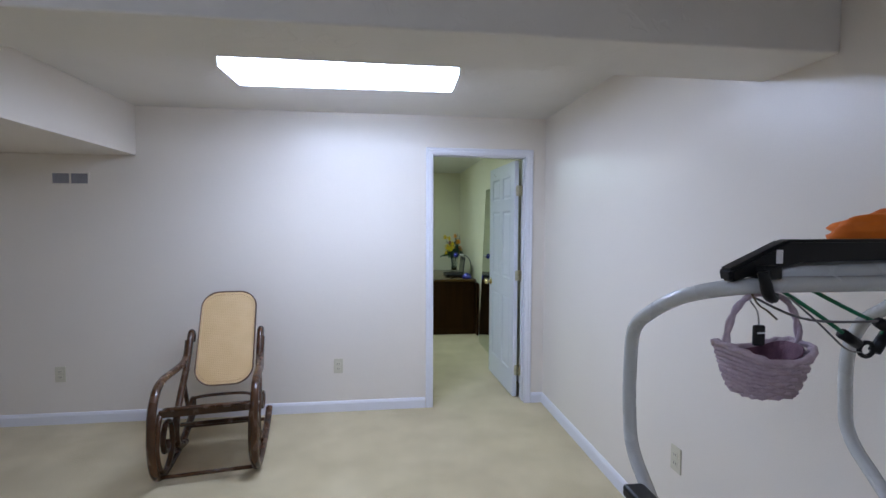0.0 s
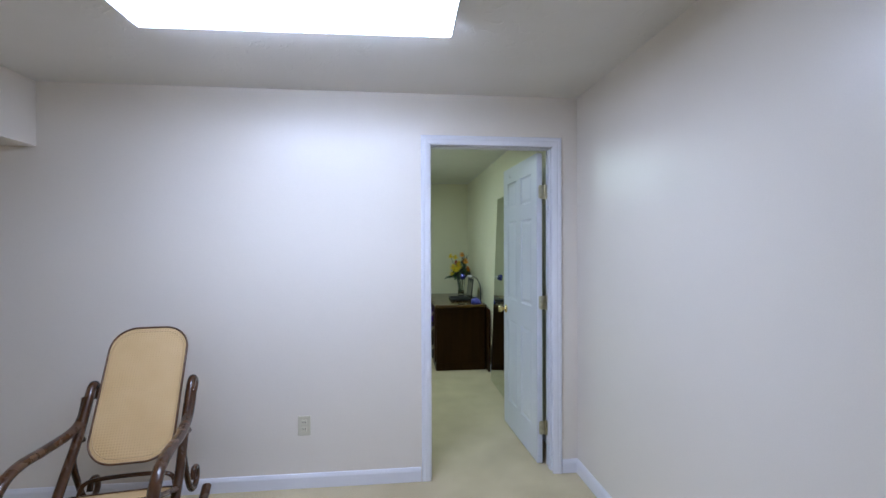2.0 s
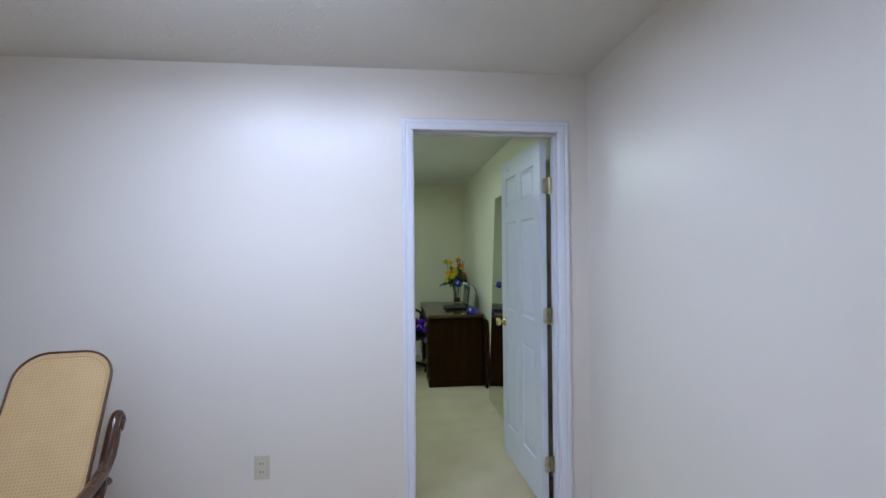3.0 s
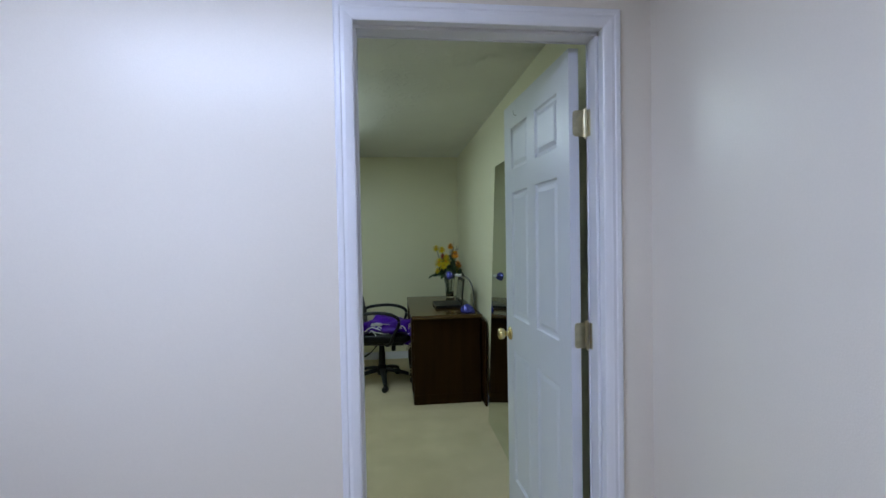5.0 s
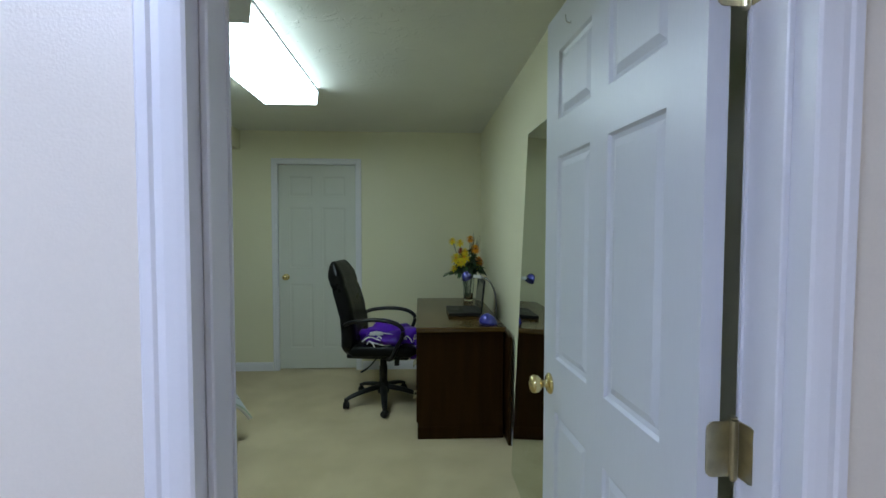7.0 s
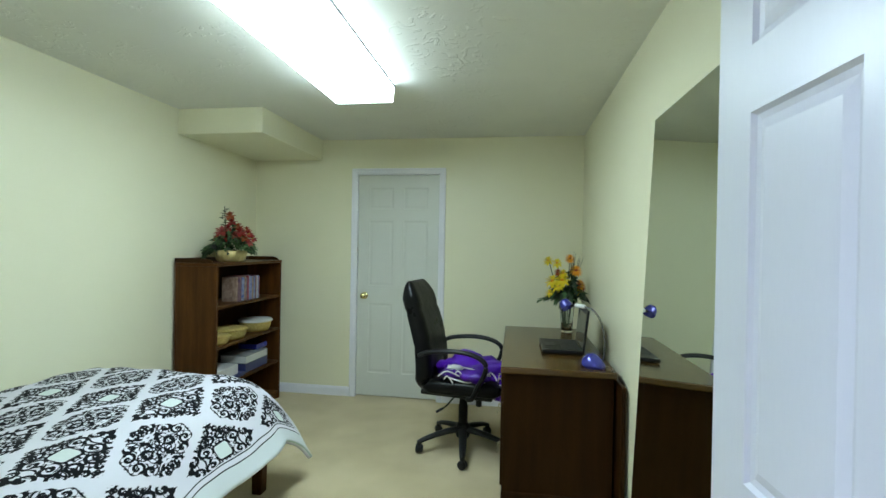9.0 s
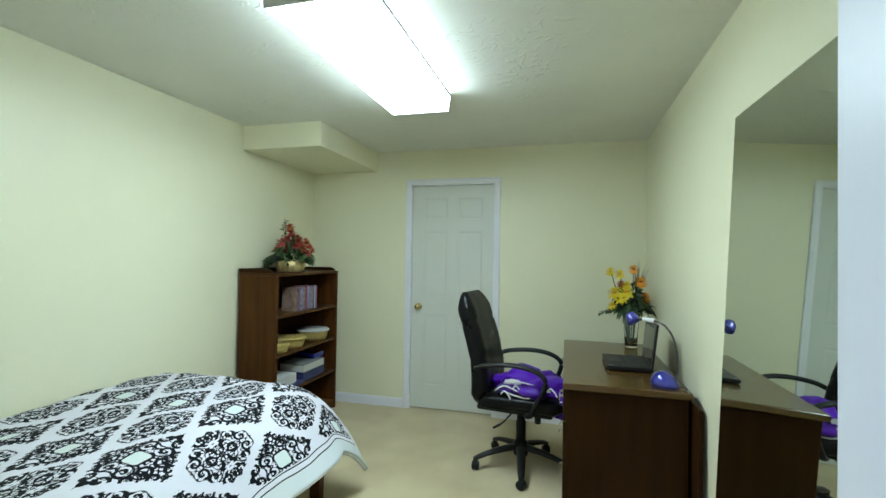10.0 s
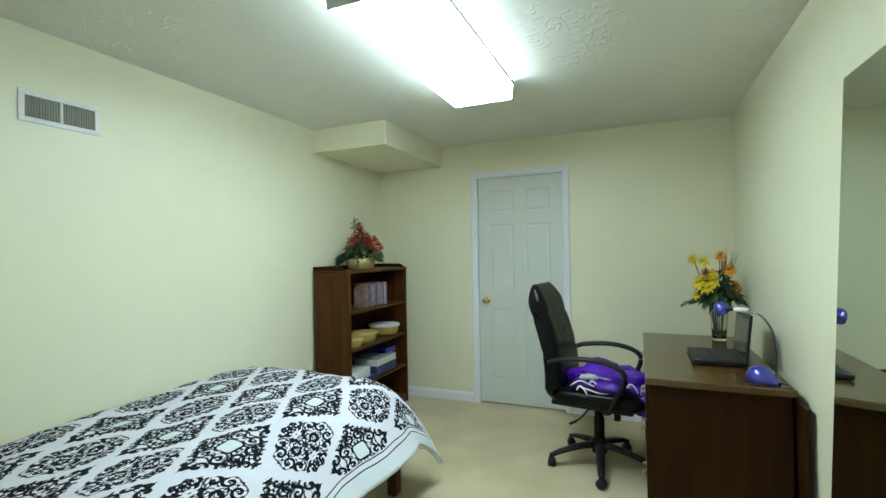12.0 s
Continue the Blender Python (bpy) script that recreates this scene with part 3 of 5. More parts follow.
    ink_a = most([curl(0.20, 0.34, 0.17, 1, 0.10), curl(0.42, 0.16, 0.17, -1, 0.10), curl(0.44, 0.40, 0.15, 1, 0.09), curl(0.16, 0.64, 0.16, -1, 0.10), curl(0.68, 0.12, 0.15, 1, 0.10),
                  curl(0.06, 0.84, 0.10, 1, 0.08), curl(0.87, 0.05, 0.09, -1, 0.08), op("MULTIPLY", vine, body)])
    petals = op("SINE", op("ADD", op("MULTIPLY", ang, 8.0), op("MULTIPLY", op("SINE", op("MULTIPLY", rad, 20.0)), 1.5)))
    round_b = step(op("SUBTRACT", 0.68, op("ADD", rad, op("MULTIPLY", op("SUBTRACT", scroll.outputs["Fac"], 0.5), 0.4))), 0.0, 0.02)
    ink_b = most([op("MULTIPLY", step(petals, 0.0, 0.18), step(op("SUBTRACT", 0.36, rad), 0.0, 0.02)), curl(0.34, 0.36, 0.15, 1, 0.09), curl(0.14, 0.52, 0.15, -1, 0.09), curl(0.54, 0.14, 0.15, 1, 0.09),
                  op("MULTIPLY", vine, round_b)])
    ink = op("ADD", op("MULTIPLY", ink_a, op("SUBTRACT", 1.0, kind)), op("MULTIPLY", ink_b, kind))
    soft_box = op("POWER", op("ADD", op("POWER", op("ABSOLUTE", fp), 4.5), op("POWER", op("ABSOLUTE", fq), 4.5)), 1 / 4.5)
    lobe = op("ADD", op("MULTIPLY", soft_box, kind), op("MULTIPLY", op("MAXIMUM", op("ABSOLUTE", fp), op("ABSOLUTE", fq)), op("SUBTRACT", 1.0, kind)))
    scallop = op("MULTIPLY", op("SINE", op("MULTIPLY", ang, 16.0)), 0.014)
    ink = op("MULTIPLY", ink, step(op("SUBTRACT", op("SUBTRACT", 0.448, op("MULTIPLY", kind, 0.022)), op("ADD", lobe, scallop)), 0.0, 0.012))
    # mint cartouche with a dark outline in every other row
    heart = op("MULTIPLY", op("POWER", op("ADD", op("POWER", op("DIVIDE", a, 1.35), 4.0), op("POWER", c, 4.0)), 0.25), 0.70)
    odd = op("SUBTRACT", 1.0, kind)
    mint = op("MULTIPLY", step(op("SUBTRACT", 0.105, heart), 0.0, 0.008), odd)
    ring = op("MULTIPLY", op("MULTIPLY", step(op("SUBTRACT", 0.125, heart), 0.0, 0.008), step(op("SUBTRACT", heart, 0.102), 0.0, 0.008)), odd)
    # the border: distance to the hem is kept in the second map
    uv2 = n.new("ShaderNodeUVMap")
    uv2.uv_map = "hem"
    sep2 = n.new("ShaderNodeSeparateXYZ")
    l.new(uv2.outputs["UV"], sep2.inputs["Vector"])
    hem = sep2.outputs["X"]
    field = step(hem, 0.118, 0.121)
    ink = op("MULTIPLY", op("MULTIPLY", ink, op("SUBTRACT", 1.0, mint)), field)
    ink = op("MAXIMUM", ink, op("MULTIPLY", ring, field))
    rule = op("MAXIMUM", op("MULTIPLY", step(hem, 0.108, 0.110), op("SUBTRACT", 1.0, step(hem, 0.1135, 0.1155))),
              op("MULTIPLY", step(hem, 0.081, 0.083), op("SUBTRACT", 1.0, step(hem, 0.0865, 0.0885))))
    white = b.inputs["Base Color"].links[0].from_socket
    col = mixed(op("MULTIPLY", mint, field), white, (0.60, 0.66, 0.63))
    col = mixed(op("SUBTRACT", 1.0, step(hem, 0.081, 0.083)), col, (0.60, 0.635, 0.64))
    col = mixed(op("MAXIMUM", ink, rule), col, (0.005, 0.005, 0.007))
    l.new(col, b.inputs["Base Color"])
    return m


MIRROR, CANE, DAMASK = mirror_material(), cane_material(), damask_material()


# ---- first room ----
def rocking_chair():
    o = empty("rocking_chair", pose(-0.873, 3.02, 0, 0, 0, 8), "dark bentwood rocking chair with a woven cane back", "rocking chair")
    half = 0.262
    side = {
        "rocker": ([(0.610, 0.690), (0.588, 0.640), (0.562, 0.604), (0.52, 0.578), (0.44, 0.564), (0.30, 0.562), (0.15, 0.568), (0.04, 0.542), (-0.035, 0.46), (-0.068, 0.33), (-0.062, 0.19), (-0.012, 0.075),
                    (0.09, 0.022), (0.30, 0.016), (0.52, 0.036), (0.68, 0.075), (0.77, 0.112)], 0.020, 0.024),
        "post": ([(0.66, 0.670), (0.685, 0.708), (0.658, 0.736), (0.622, 0.708), (0.565, 0.62), (0.485, 0.50), (0.40, 0.385), (0.30, 0.25), (0.30, 0.13), (0.38, 0.06), (0.50, 0.035)], 0.021, 0.021),
        "scroll": ([(0.03, 0.41), (-0.03, 0.34), (-0.05, 0.22), (0.0, 0.10), (0.10, 0.055), (0.20, 0.10), (0.235, 0.20), (0.19, 0.30), (0.11, 0.315), (0.06, 0.25), (0.075, 0.175), (0.13, 0.16), (0.155, 0.21)], 0.015, 0.016),
        "brace": ([(0.56, 0.50), (0.535, 0.515), (0.50, 0.49), (0.47, 0.43), (0.52, 0.30), (0.58, 0.20), (0.645, 0.17), (0.70, 0.20), (0.695, 0.255), (0.645, 0.265), (0.62, 0.22)], 0.013, 0.014),
    }
    for s in (-1, 1):
        for k, (name, (pts, a, b)) in enumerate(side.items()):
            x = half + (0.0, -0.024, -0.02, -0.032)[k]
            lean = {"rocker": 0.030, "post": 0.014}.get(name, 0.0)       # arms and posts close in on the back panel
            part(name, tube(spline([(s * (x - lean * min(1, max(0, (v - 0.25) / 0.3)) * min(1, max(0, (z - 0.3) / 0.2))), v, z) for v, z in pts], 7), a, b, 10, up=(1, 0, 0)), BENT, o, smooth=True)
    for name, v, z, r in (("front_stretcher", 0.02, 0.046, 0.011), ("rear_stretcher", 0.40, 0.19, 0.013), ("back_stretcher", 0.62, 0.085, 0.011)):
        part(name, tube([Vector((-half + 0.02, v, z)), Vector((half - 0.02, v, z))], r, seg=10), BENT, o, smooth=True)
    part("hoop", tube(spline([(-0.17, 0.435, 0.262), (-0.195, 0.45, 0.30), (-0.14, 0.465, 0.342), (0.14, 0.465, 0.342), (0.195, 0.45, 0.30), (0.17, 0.435, 0.262), (0.0, 0.43, 0.252)], 7, True), 0.010, seg=9, closed=True), BENT, o, smooth=True)

    def panel(name, w, length, r, m, thick):
        """A round-cornered cane panel in a bent frame."""
        pts = []
        for cx, cy, a0 in ((w / 2 - r, length - r, 0), (-w / 2 + r, length - r, 90), (-w / 2 + r, r, 180), (w / 2 - r, r, 270)):
            pts += [Vector((cx + r * math.cos(radians(a0 + 9 * i)), cy + r * math.sin(radians(a0 + 9 * i)), 0)) for i in range(11)]
        fr = part(name + "_frame", tube(pts, thick, 0.012, 8, True), BENT_L if name == "back" else BENT, o, smooth=True)
        fr.matrix_local = m
        bm = bmesh.new()
        uvl = bm.loops.layers.uv.new("UVMap")
        inner = [q * 0.985 + Vector((0, length * 0.0075, 0)) for q in pts]
        lo, hi = [bm.verts.new(q + Vector((0, 0, -0.003))) for q in inner], [bm.verts.new(q + Vector((0, 0, 0.003))) for q in inner]
        bm.faces.new(hi)
        bm.faces.new(lo[::-1])
        for i in range(len(inner)):
            bm.faces.new((lo[i], lo[(i + 1) % len(inner)], hi[(i + 1) % len(inner)], hi[i]))
        for f in bm.faces:
            for lp in f.loops:
                lp[uvl].uv = (lp.vert.co.x, lp.vert.co.y)
        cane = part(name + "_cane", bm, CANE, fr, "honey-coloured woven cane")
        edge = tube([q * 0.93 + Vector((0, length * 0.035, 0.004)) for q in pts], 0.0022, 0.0022, 5, True)
        part("spline_cord", edge, CANE, fr)
        return cane
    panel("back", 0.356, 0.656, 0.116, pose(0.016, 0.405, 0.430, 60, 0, 0), 0.0048)
    panel("seat", 0.47, 0.43, 0.09, pose(0, 0.01, 0.440, -20.5, 0, 0), 0.014)
    part("seat_rail", box(-0.248, 0.248, 0.008, 0.030, 0.392, 0.434, 0.006, 2), BENT, o)
    return o


rocking_chair()


def treadmill():
    o = empty("treadmill", pose(0, 0, 0), "grey tubular treadmill frame with a black console tray", "treadmill")
    left = [(0.757, 0.62, 0.16), (0.757, 0.90, 0.48), (0.758, 1.22, 0.82), (0.754, 1.325, 0.93), (0.752, 1.346, 1.03), (0.751, 1.345, 1.155), (0.744, 1.318, 1.238), (0.747, 1.262, 1.286), (0.766, 1.199, 1.328),
            (0.790, 1.143, 1.352), (0.826, 1.092, 1.368), (0.90, 1.072, 1.374), (1.02, 1.070, 1.374)]
    right = [(2.115 - x, y, z) for x, y, z in left[::-1]]
    part("frame_tube", tube(spline(left + right, 7), 0.0158, seg=16, up=(0, 1, 0)), TUBE_GREY, o, "light grey enamelled steel tube", smooth=True)
    part("deck", box(0.74, 1.31, -0.75, 0.78, 0.06, 0.13, 0.02, 3), BLACK_PL, o)
    part("belt", box(0.80, 1.25, -0.74, 0.70, 0.1305, 0.136, 0.002, 1), mat("rubber_belt", (0.02, 0.02, 0.02), 0.7, bump=0.2, bump_scale=300), o)
    part("motor_cover", box(0.75, 1.30, 0.60, 0.98, 0.07, 0.26, 0.05, 4), BLACK_PL, o)
    for x in (0.77, 1.28):
        part("foot", box(x - 0.03, x + 0.03, 0.80, 0.90, 0.0, 0.07, 0.008, 2), BLACK_PL, o)
        part("foot", box(x - 0.03, x + 0.03, -0.70, -0.60, 0.0, 0.062, 0.008, 2), BLACK_PL, o)
    tray = prism([(0.788, 1.404), (0.910, 1.460), (1.40, 1.462), (1.425, 1.424), (0.935, 1.422), (0.794, 1.378)], "y", 1.07, 1.105, 0.006, 2)
    part("console_tray", tray, BLACK_PL, o, "black plastic console tray")
    part("console_label", box(0.882, 0.895, 1.0675, 1.069, 1.415, 1.441), WHITE_CLOTH, o)
    part("crossbar", tube([Vector((0.915, 1.105, 1.392)), Vector((1.40, 1.105, 1.392))], 0.026, 0.026, 14), TUBE_GREY, o, smooth=True)
    clamp = tube(spline([(0.834, 1.045, 1.402), (0.838, 1.042, 1.380), (0.845, 1.044, 1.362), (0.858, 1.050, 1.352), (0.872, 1.062, 1.352)], 5), 0.011, 0.010, 8)
    box(0.842, 0.880, 1.050, 1.10, 1.386, 1.412, 0.004, 2, bm=clamp)
    part("clamp", clamp, BLACK_PL, o, smooth=True)
    part("lever", box(0.697, 0.750, 1.20, 1.275, 0.853, 0.882, 0.008, 2), BLACK_PL, o)
    return o


treadmill()


def wicker_basket():
    c = Vector((0.896, 1.108, 1.149))
    o = empty("wicker_basket", Matrix.Translation(c) @ Matrix.Diagonal((1.04, 1.04, 1.0, 1.0)), "lilac painted wicker basket hanging from the treadmill", "basket")

    def ring(w, d, z, n=28):
        return [Vector((w * math.copysign(abs(math.cos(t)) ** 0.65, math.cos(t)), d * math.copysign(abs(math.sin(t)) ** 0.65, math.sin(t)), z)) for t in [2 * math.pi * i / n for i in range(n)]]
    levels = 11
    for k in range(levels):
        f = k / (levels - 1)
        pts = ring(0.048 + 0.030 * f ** 0.8, 0.036 + 0.020 * f ** 0.8, 0.006 + 0.072 * f)
        pts = [q + Vector((q.x, q.y, 0)).normalized() * (0.0042 if (i + k) % 2 else -0.0042) for i, q in enumerate(pts)]
        pts = [q + Vector((0, 0, f * 0.024 * (abs(q.x) / 0.080) ** 2)) for q in pts]
        part("woven_cane", tube(pts, 0.0034, 0.0048, 6, True), WICKER, o, smooth=True)
    lining = bmesh.new()
    rows = [[lining.verts.new(Vector((q.x * 0.86, q.y * 0.82, q.z)) + Vector((0, 0, 0.003 + f * 0.024 * (abs(q.x) / 0.080) ** 2))) for q in ring(0.048 + 0.030 * f ** 0.8, 0.036 + 0.020 * f ** 0.8, 0.008 + 0.068 * f)] for f in (0, 0.33, 0.66, 1)]
    for r, s in zip(rows, rows[1:]):
        for i in range(len(r)):
            lining.faces.new((r[i], r[(i + 1) % len(r)], s[(i + 1) % len(r)], s[i]))
    lining.faces.new(rows[0][::-1])
    body = part("inner_wall", lining, WICKER_IN, o)
    thick = body.modifiers.new("thickness", "SOLIDIFY")
    thick.thickness = 0.002
    rim = [q + Vector((0, 0, 0.024 * (abs(q.x) / 0.080) ** 2)) for q in ring(0.080, 0.058, 0.078)]
    for k in range(2):
        pts = [q + Vector((0, 0, 0.004 * math.sin(i * 1.6 + k * 3.1))) + Vector((q.x, q.y, 0)).normalized() * 0.003 * math.cos(i * 1.6 + k * 3.1) for i, q in enumerate(rim)]
        part("rim", tube(pts, 0.0048, seg=7, closed=True), WICKER, o, smooth=True)
    arc = [Vector((0.077 * math.copysign(abs(math.cos(t)) ** 0.75, math.cos(t)), 0, 0.100 + 0.102 * math.sin(t))) for t in [math.pi * i / 26 for i in range(27)]]
    for k in range(2):
        pts = [q + 0.004 * Vector((math.cos(i * 0.9 + 3.14 * k) * q.normalized().x, math.sin(i * 0.9 + 3.14 * k), 0)) for i, q in enumerate(arc)]
        part("handle", tube(pts, 0.0046, seg=7, up=(0, 1, 0)), WICKER, o, smooth=True)
    return o


wicker_basket()

tag = empty("key_fob", Matrix.Translation((0.866, 1.085, 1.274)), "black plastic key fob on a thin cord", "key fob")
part("fob", box(-0.011, 0.011, -0.005, 0.005, -0.020, 0.020, 0.003, 2), BLACK_PL, tag)
part("fob_label", box(-0.008, 0.008, -0.0062, -0.0052, 0.004, 0.007), WHITE_CLOTH, tag)
part("loop_cord", tube(spline([(-0.020, 0.0, 0.085), (-0.008, -0.004, 0.062), (0.012, -0.006, 0.048), (0.038, 0.0, 0.030)], 5), 0.0018, seg=6), mat("brown_cord", (0.13, 0.09, 0.05), 0.7), tag)
part("cord", tube(spline([(0, 0, 0.02), (0.004, 0.01, 0.045), (-0.003, 0.02, 0.065), (0.0, 0.03, 0.085)], 5), 0.0016, seg=6), STEEL, tag)

cord = empty("exercise_band", Matrix.Translation((1.07, 1.085, 1.335)), "green rubber exercise band with black handles slung under the console", "exercise band")
for pts in ([(-0.135, 0.02, 0.02), (-0.09, 0.0, -0.015), (-0.05, -0.02, -0.05), (-0.03, -0.02, -0.066)], [(-0.06, 0.03, 0.02), (0.0, 0.0, -0.018), (0.05, -0.01, -0.042), (0.12, 0.0, -0.068)],
            [(0.10, 0.02, 0.075), (0.085, -0.01, 0.02), (0.065, -0.02, -0.03), (0.045, -0.02, -0.062)]):
    part("band", tube(spline(pts, 6), 0.0040, seg=8), GREEN_CORD, cord, smooth=True)
for a, b in (((-0.045, -0.02, -0.056), (-0.010, -0.022, -0.078)), ((0.035, -0.02, -0.036), (0.068, -0.02, -0.056)), ((0.03, -0.02, -0.095), (0.055, -0.02, -0.060))):
    part("grip", tube([Vector(a), Vector(b)], 0.0105, seg=10), BLACK_PL, cord, smooth=True)
part("strap_ring", tube([Vector((0.012 + 0.016 * math.cos(t), -0.02, -0.090 + 0.014 * math.sin(t))) for t in [math.pi * i / 9 for i in range(18)]], 0.0045, seg=7, closed=True, up=(0, 1, 0)), BLACK_PL, cord)
part("strap", tube(spline([(-0.16, -0.02, 0.015), (-0.10, -0.025, -0.035), (-0.04, -0.025, -0.085), (0.0, -0.022, -0.095)], 6), 0.0030, 0.0016, 6), mat("grey_webbing", (0.20, 0.19, 0.18), 0.8), cord)
part("cable", tube(spline([(-0.20, 0.02, 0.01), (-0.12, -0.01, -0.028), (0.0, -0.02, -0.035), (0.12, -0.01, -0.03), (0.26, 0.0, -0.02)], 6), 0.0026, seg=6), mat("grey_cable", (0.16, 0.15, 0.15), 0.5), cord)


def heap(name, c, size, material, label, category, seed, parent=None, rough=0.25):
    """A soft crumpled heap."""
    bm = bmesh.new()
    bmesh.ops.create_icosphere(bm, subdivisions=4, radius=1)
    off = Vector((seed * 3.1, seed * 1.7, seed))
    for v in bm.verts:
        d = 1 + rough * noise.fractal(v.co * 1.7 + off, 1.0, 2.0, 4) + 0.3 * rough * abs(noise.noise(v.co * 4.5 + off))
        v.co *= d
        v.co = Vector((v.co.x * size[0], v.co.y * size[1], max(v.co.z, -0.35) * size[2]))
    low = min(v.co.z for v in bm.verts)
    bmesh.ops.translate(bm, vec=(c[0], c[1], c[2] - low), verts=bm.verts)
    ob = part(name, bm, material, parent, smooth=True)
    return tagged(ob, label, category) if parent is None else ob


heap("folded_cloth", (1.275, 1.165, 1.456), (0.155, 0.075, 0.050), ORANGE, "bright orange crumpled cloth lying on the treadmill console", "cloth", 4)


# ---- second room ----
def bed():
    o = empty("bed", pose(-1.02, 5.35, 0), "low single bed with dark wooden legs and mattress", "bed")
    part("mattress", box(-0.55, 0.46, -1.0, 0.93, 0.31, 0.55, 0.05, 4), TICKING, o)
    part("box_base", box(-0.55, 0.46, -1.0, 0.94, 0.20, 0.308, 0.012, 2), MINT, o)
    for x in (-0.50, 0.475):
        part("side_rail", box(x - 0.012, x + 0.012, -0.98, 0.92, 0.19, 0.29, 0.004, 1), WOOD_B, o)
    for x in (-0.50, 0.475):
        for y in (-0.97, 0.945):
            part("leg", prism([(-0.032, 0.24), (0.032, 0.24), (0.028, 0.0), (-0.028, 0.0)], "y", -0.03, 0.03, 0.004, 1), WOOD_B, o).location = (x, y, 0)
    return o


bed()


def comforter():
    """The cloth is a sheet in (u, v), metres from the wall and from the head, bent over the side and the foot."""
    bm = bmesh.new()
    uvl, hem = bm.loops.layers.uv.new("UVMap"), bm.loops.layers.uv.new("hem")
    nu, nv, top_u, top_v, drop_u, drop_v = 90, 120, 0.83, 1.78, 0.53, 0.36
    U, V = top_u + drop_u, top_v + drop_v

    def fold(d, steep, radius):
        """Outward and downward run after d metres past the edge."""
        end = radius * radians(steep)
        if d <= 0:
            return d, 0.0
        if d < end:
            return radius * math.sin(d / radius), radius * (1 - math.cos(d / radius))
        a = radians(steep)
        return radius * math.sin(a) + (d - end) * math.cos(a), radius * (1 - math.cos(a)) + (d - end) * math.sin(a)
    grid = []
    for i in range(nu + 1):
        row = []
        for j in range(nv + 1):
            u, v = U * i / nu, V * j / nv
            hu, gu = fold(u - top_u, 51, 0.30)
            hv, gv = fold(v - top_v, 62, 0.26)
            corner = max(0, u - top_u) * max(0, v - top_v)
            z = 0.635 - max(gu, gv) - 0.35 * min(gu, gv) - 0.62 * corner
            z += 0.018 * noise.noise(Vector((u * 2.3, v * 1.9, 0.3))) + 0.011 * noise.noise(Vector((u * 8, v * 7, 2.0)))
            z -= 0.055 * (1 - min(1, v / 1.6)) ** 1.5
            out = (0.020 * math.sin(v * 9.0) + 0.016 * noise.noise(Vector((v * 6, 1.0, 0)))) * max(0, u - top_u) / drop_u
            row.append((bm.verts.new((-1.575 + top_u + hu + out, 4.42 + top_v + hv + 0.01 * math.sin(u * 11) * max(0, v - top_v) / drop_v, z)), u, v))
        grid.append(row)
    for i in range(nu):
        for j in range(nv):
            four = [grid[i][j], grid[i + 1][j], grid[i + 1][j + 1], grid[i][j + 1]]
            f = bm.faces.new([q[0] for q in four])
            f.smooth = True
            for lp, (_, u, v) in zip(f.loops, four):
                lp[uvl].uv = (u, v)
                lp[hem].uv = (min(U - u, V - v), 0)
    grid_co = [[q[0].co + Vector((0, 0, 0.010)) for q in row] for row in grid]
    me = bpy.data.meshes.new("comforter")
    bm.to_mesh(me)
    bm.free()
    me.materials.append(DAMASK)
    me.materials.append(MINT)
    ob = tagged(new("comforter", me), "white comforter with black damask medallions spread over the bed", "comforter")
    so = ob.modifiers.new("padding", "SOLIDIFY")
    so.thickness, so.offset, so.material_offset, so.material_offset_rim = 0.022, 1.0, 0, 1
    edge = [grid_co[nu][j] for j in range(0, nv + 1, 2)] + [grid_co[i][nv] for i in range(nu, -1, -2)]
    part("piping", tube(edge, 0.011, seg=8), WHITE_CLOTH, ob, "rolled white edge", smooth=True)
    return ob


comforter()


def bookcase():
    o = empty("bookcase", pose(-1.56, 6.885, 0), "red-brown wooden bookcase with three open shelves", "bookcase")
    d, w, h, t = 0.325, 0.915, 1.215, 0.022            # depth along x, width along y
    part("side_panel", prism([(0, 0), (d, 0), (d, h), (0, h)], "y", 0, t, 0.002, 1), WOOD_B, o)
    part("side_panel", prism([(0, 0), (d, 0), (d, h), (0, h)], "y", w - t, w, 0.002, 1), WOOD_B, o)
    part("back_panel", box(0.0, 0.008, t, w - t, 0.05, h), WOOD_D, o)
    part("top_board", box(-0.003, d + 0.004, -0.004, w + 0.004, h, h + 0.024, 0.006, 2), WOOD_B, o)
    gal = box(-0.003, 0.014, -0.004, w + 0.004, h + 0.024, h + 0.055, 0.005, 2)
    for y in (-0.004, w - 0.010):
        own = prism([(-0.003, h + 0.024), (0.30, h + 0.024), (0.285, h + 0.042), (0.25, h + 0.055), (-0.003, h + 0.055)], "y", y, y + 0.014, 0.003, 1)
        join(gal, own)
    part("gallery_rail", gal, WOOD_D, o)
    for z in (0.05, 0.325, 0.617, 0.907):
        part("shelf", box(0.008, d - 0.008, t, w - t, z, z + 0.020, 0.002, 1), WOOD_B, o)
    part("plinth", box(d - 0.03, d - 0.012, t, w - t, 0.0, 0.05), WOOD_B, o)
    return o


bookcase()
BX, BY = -1.56, 6.885

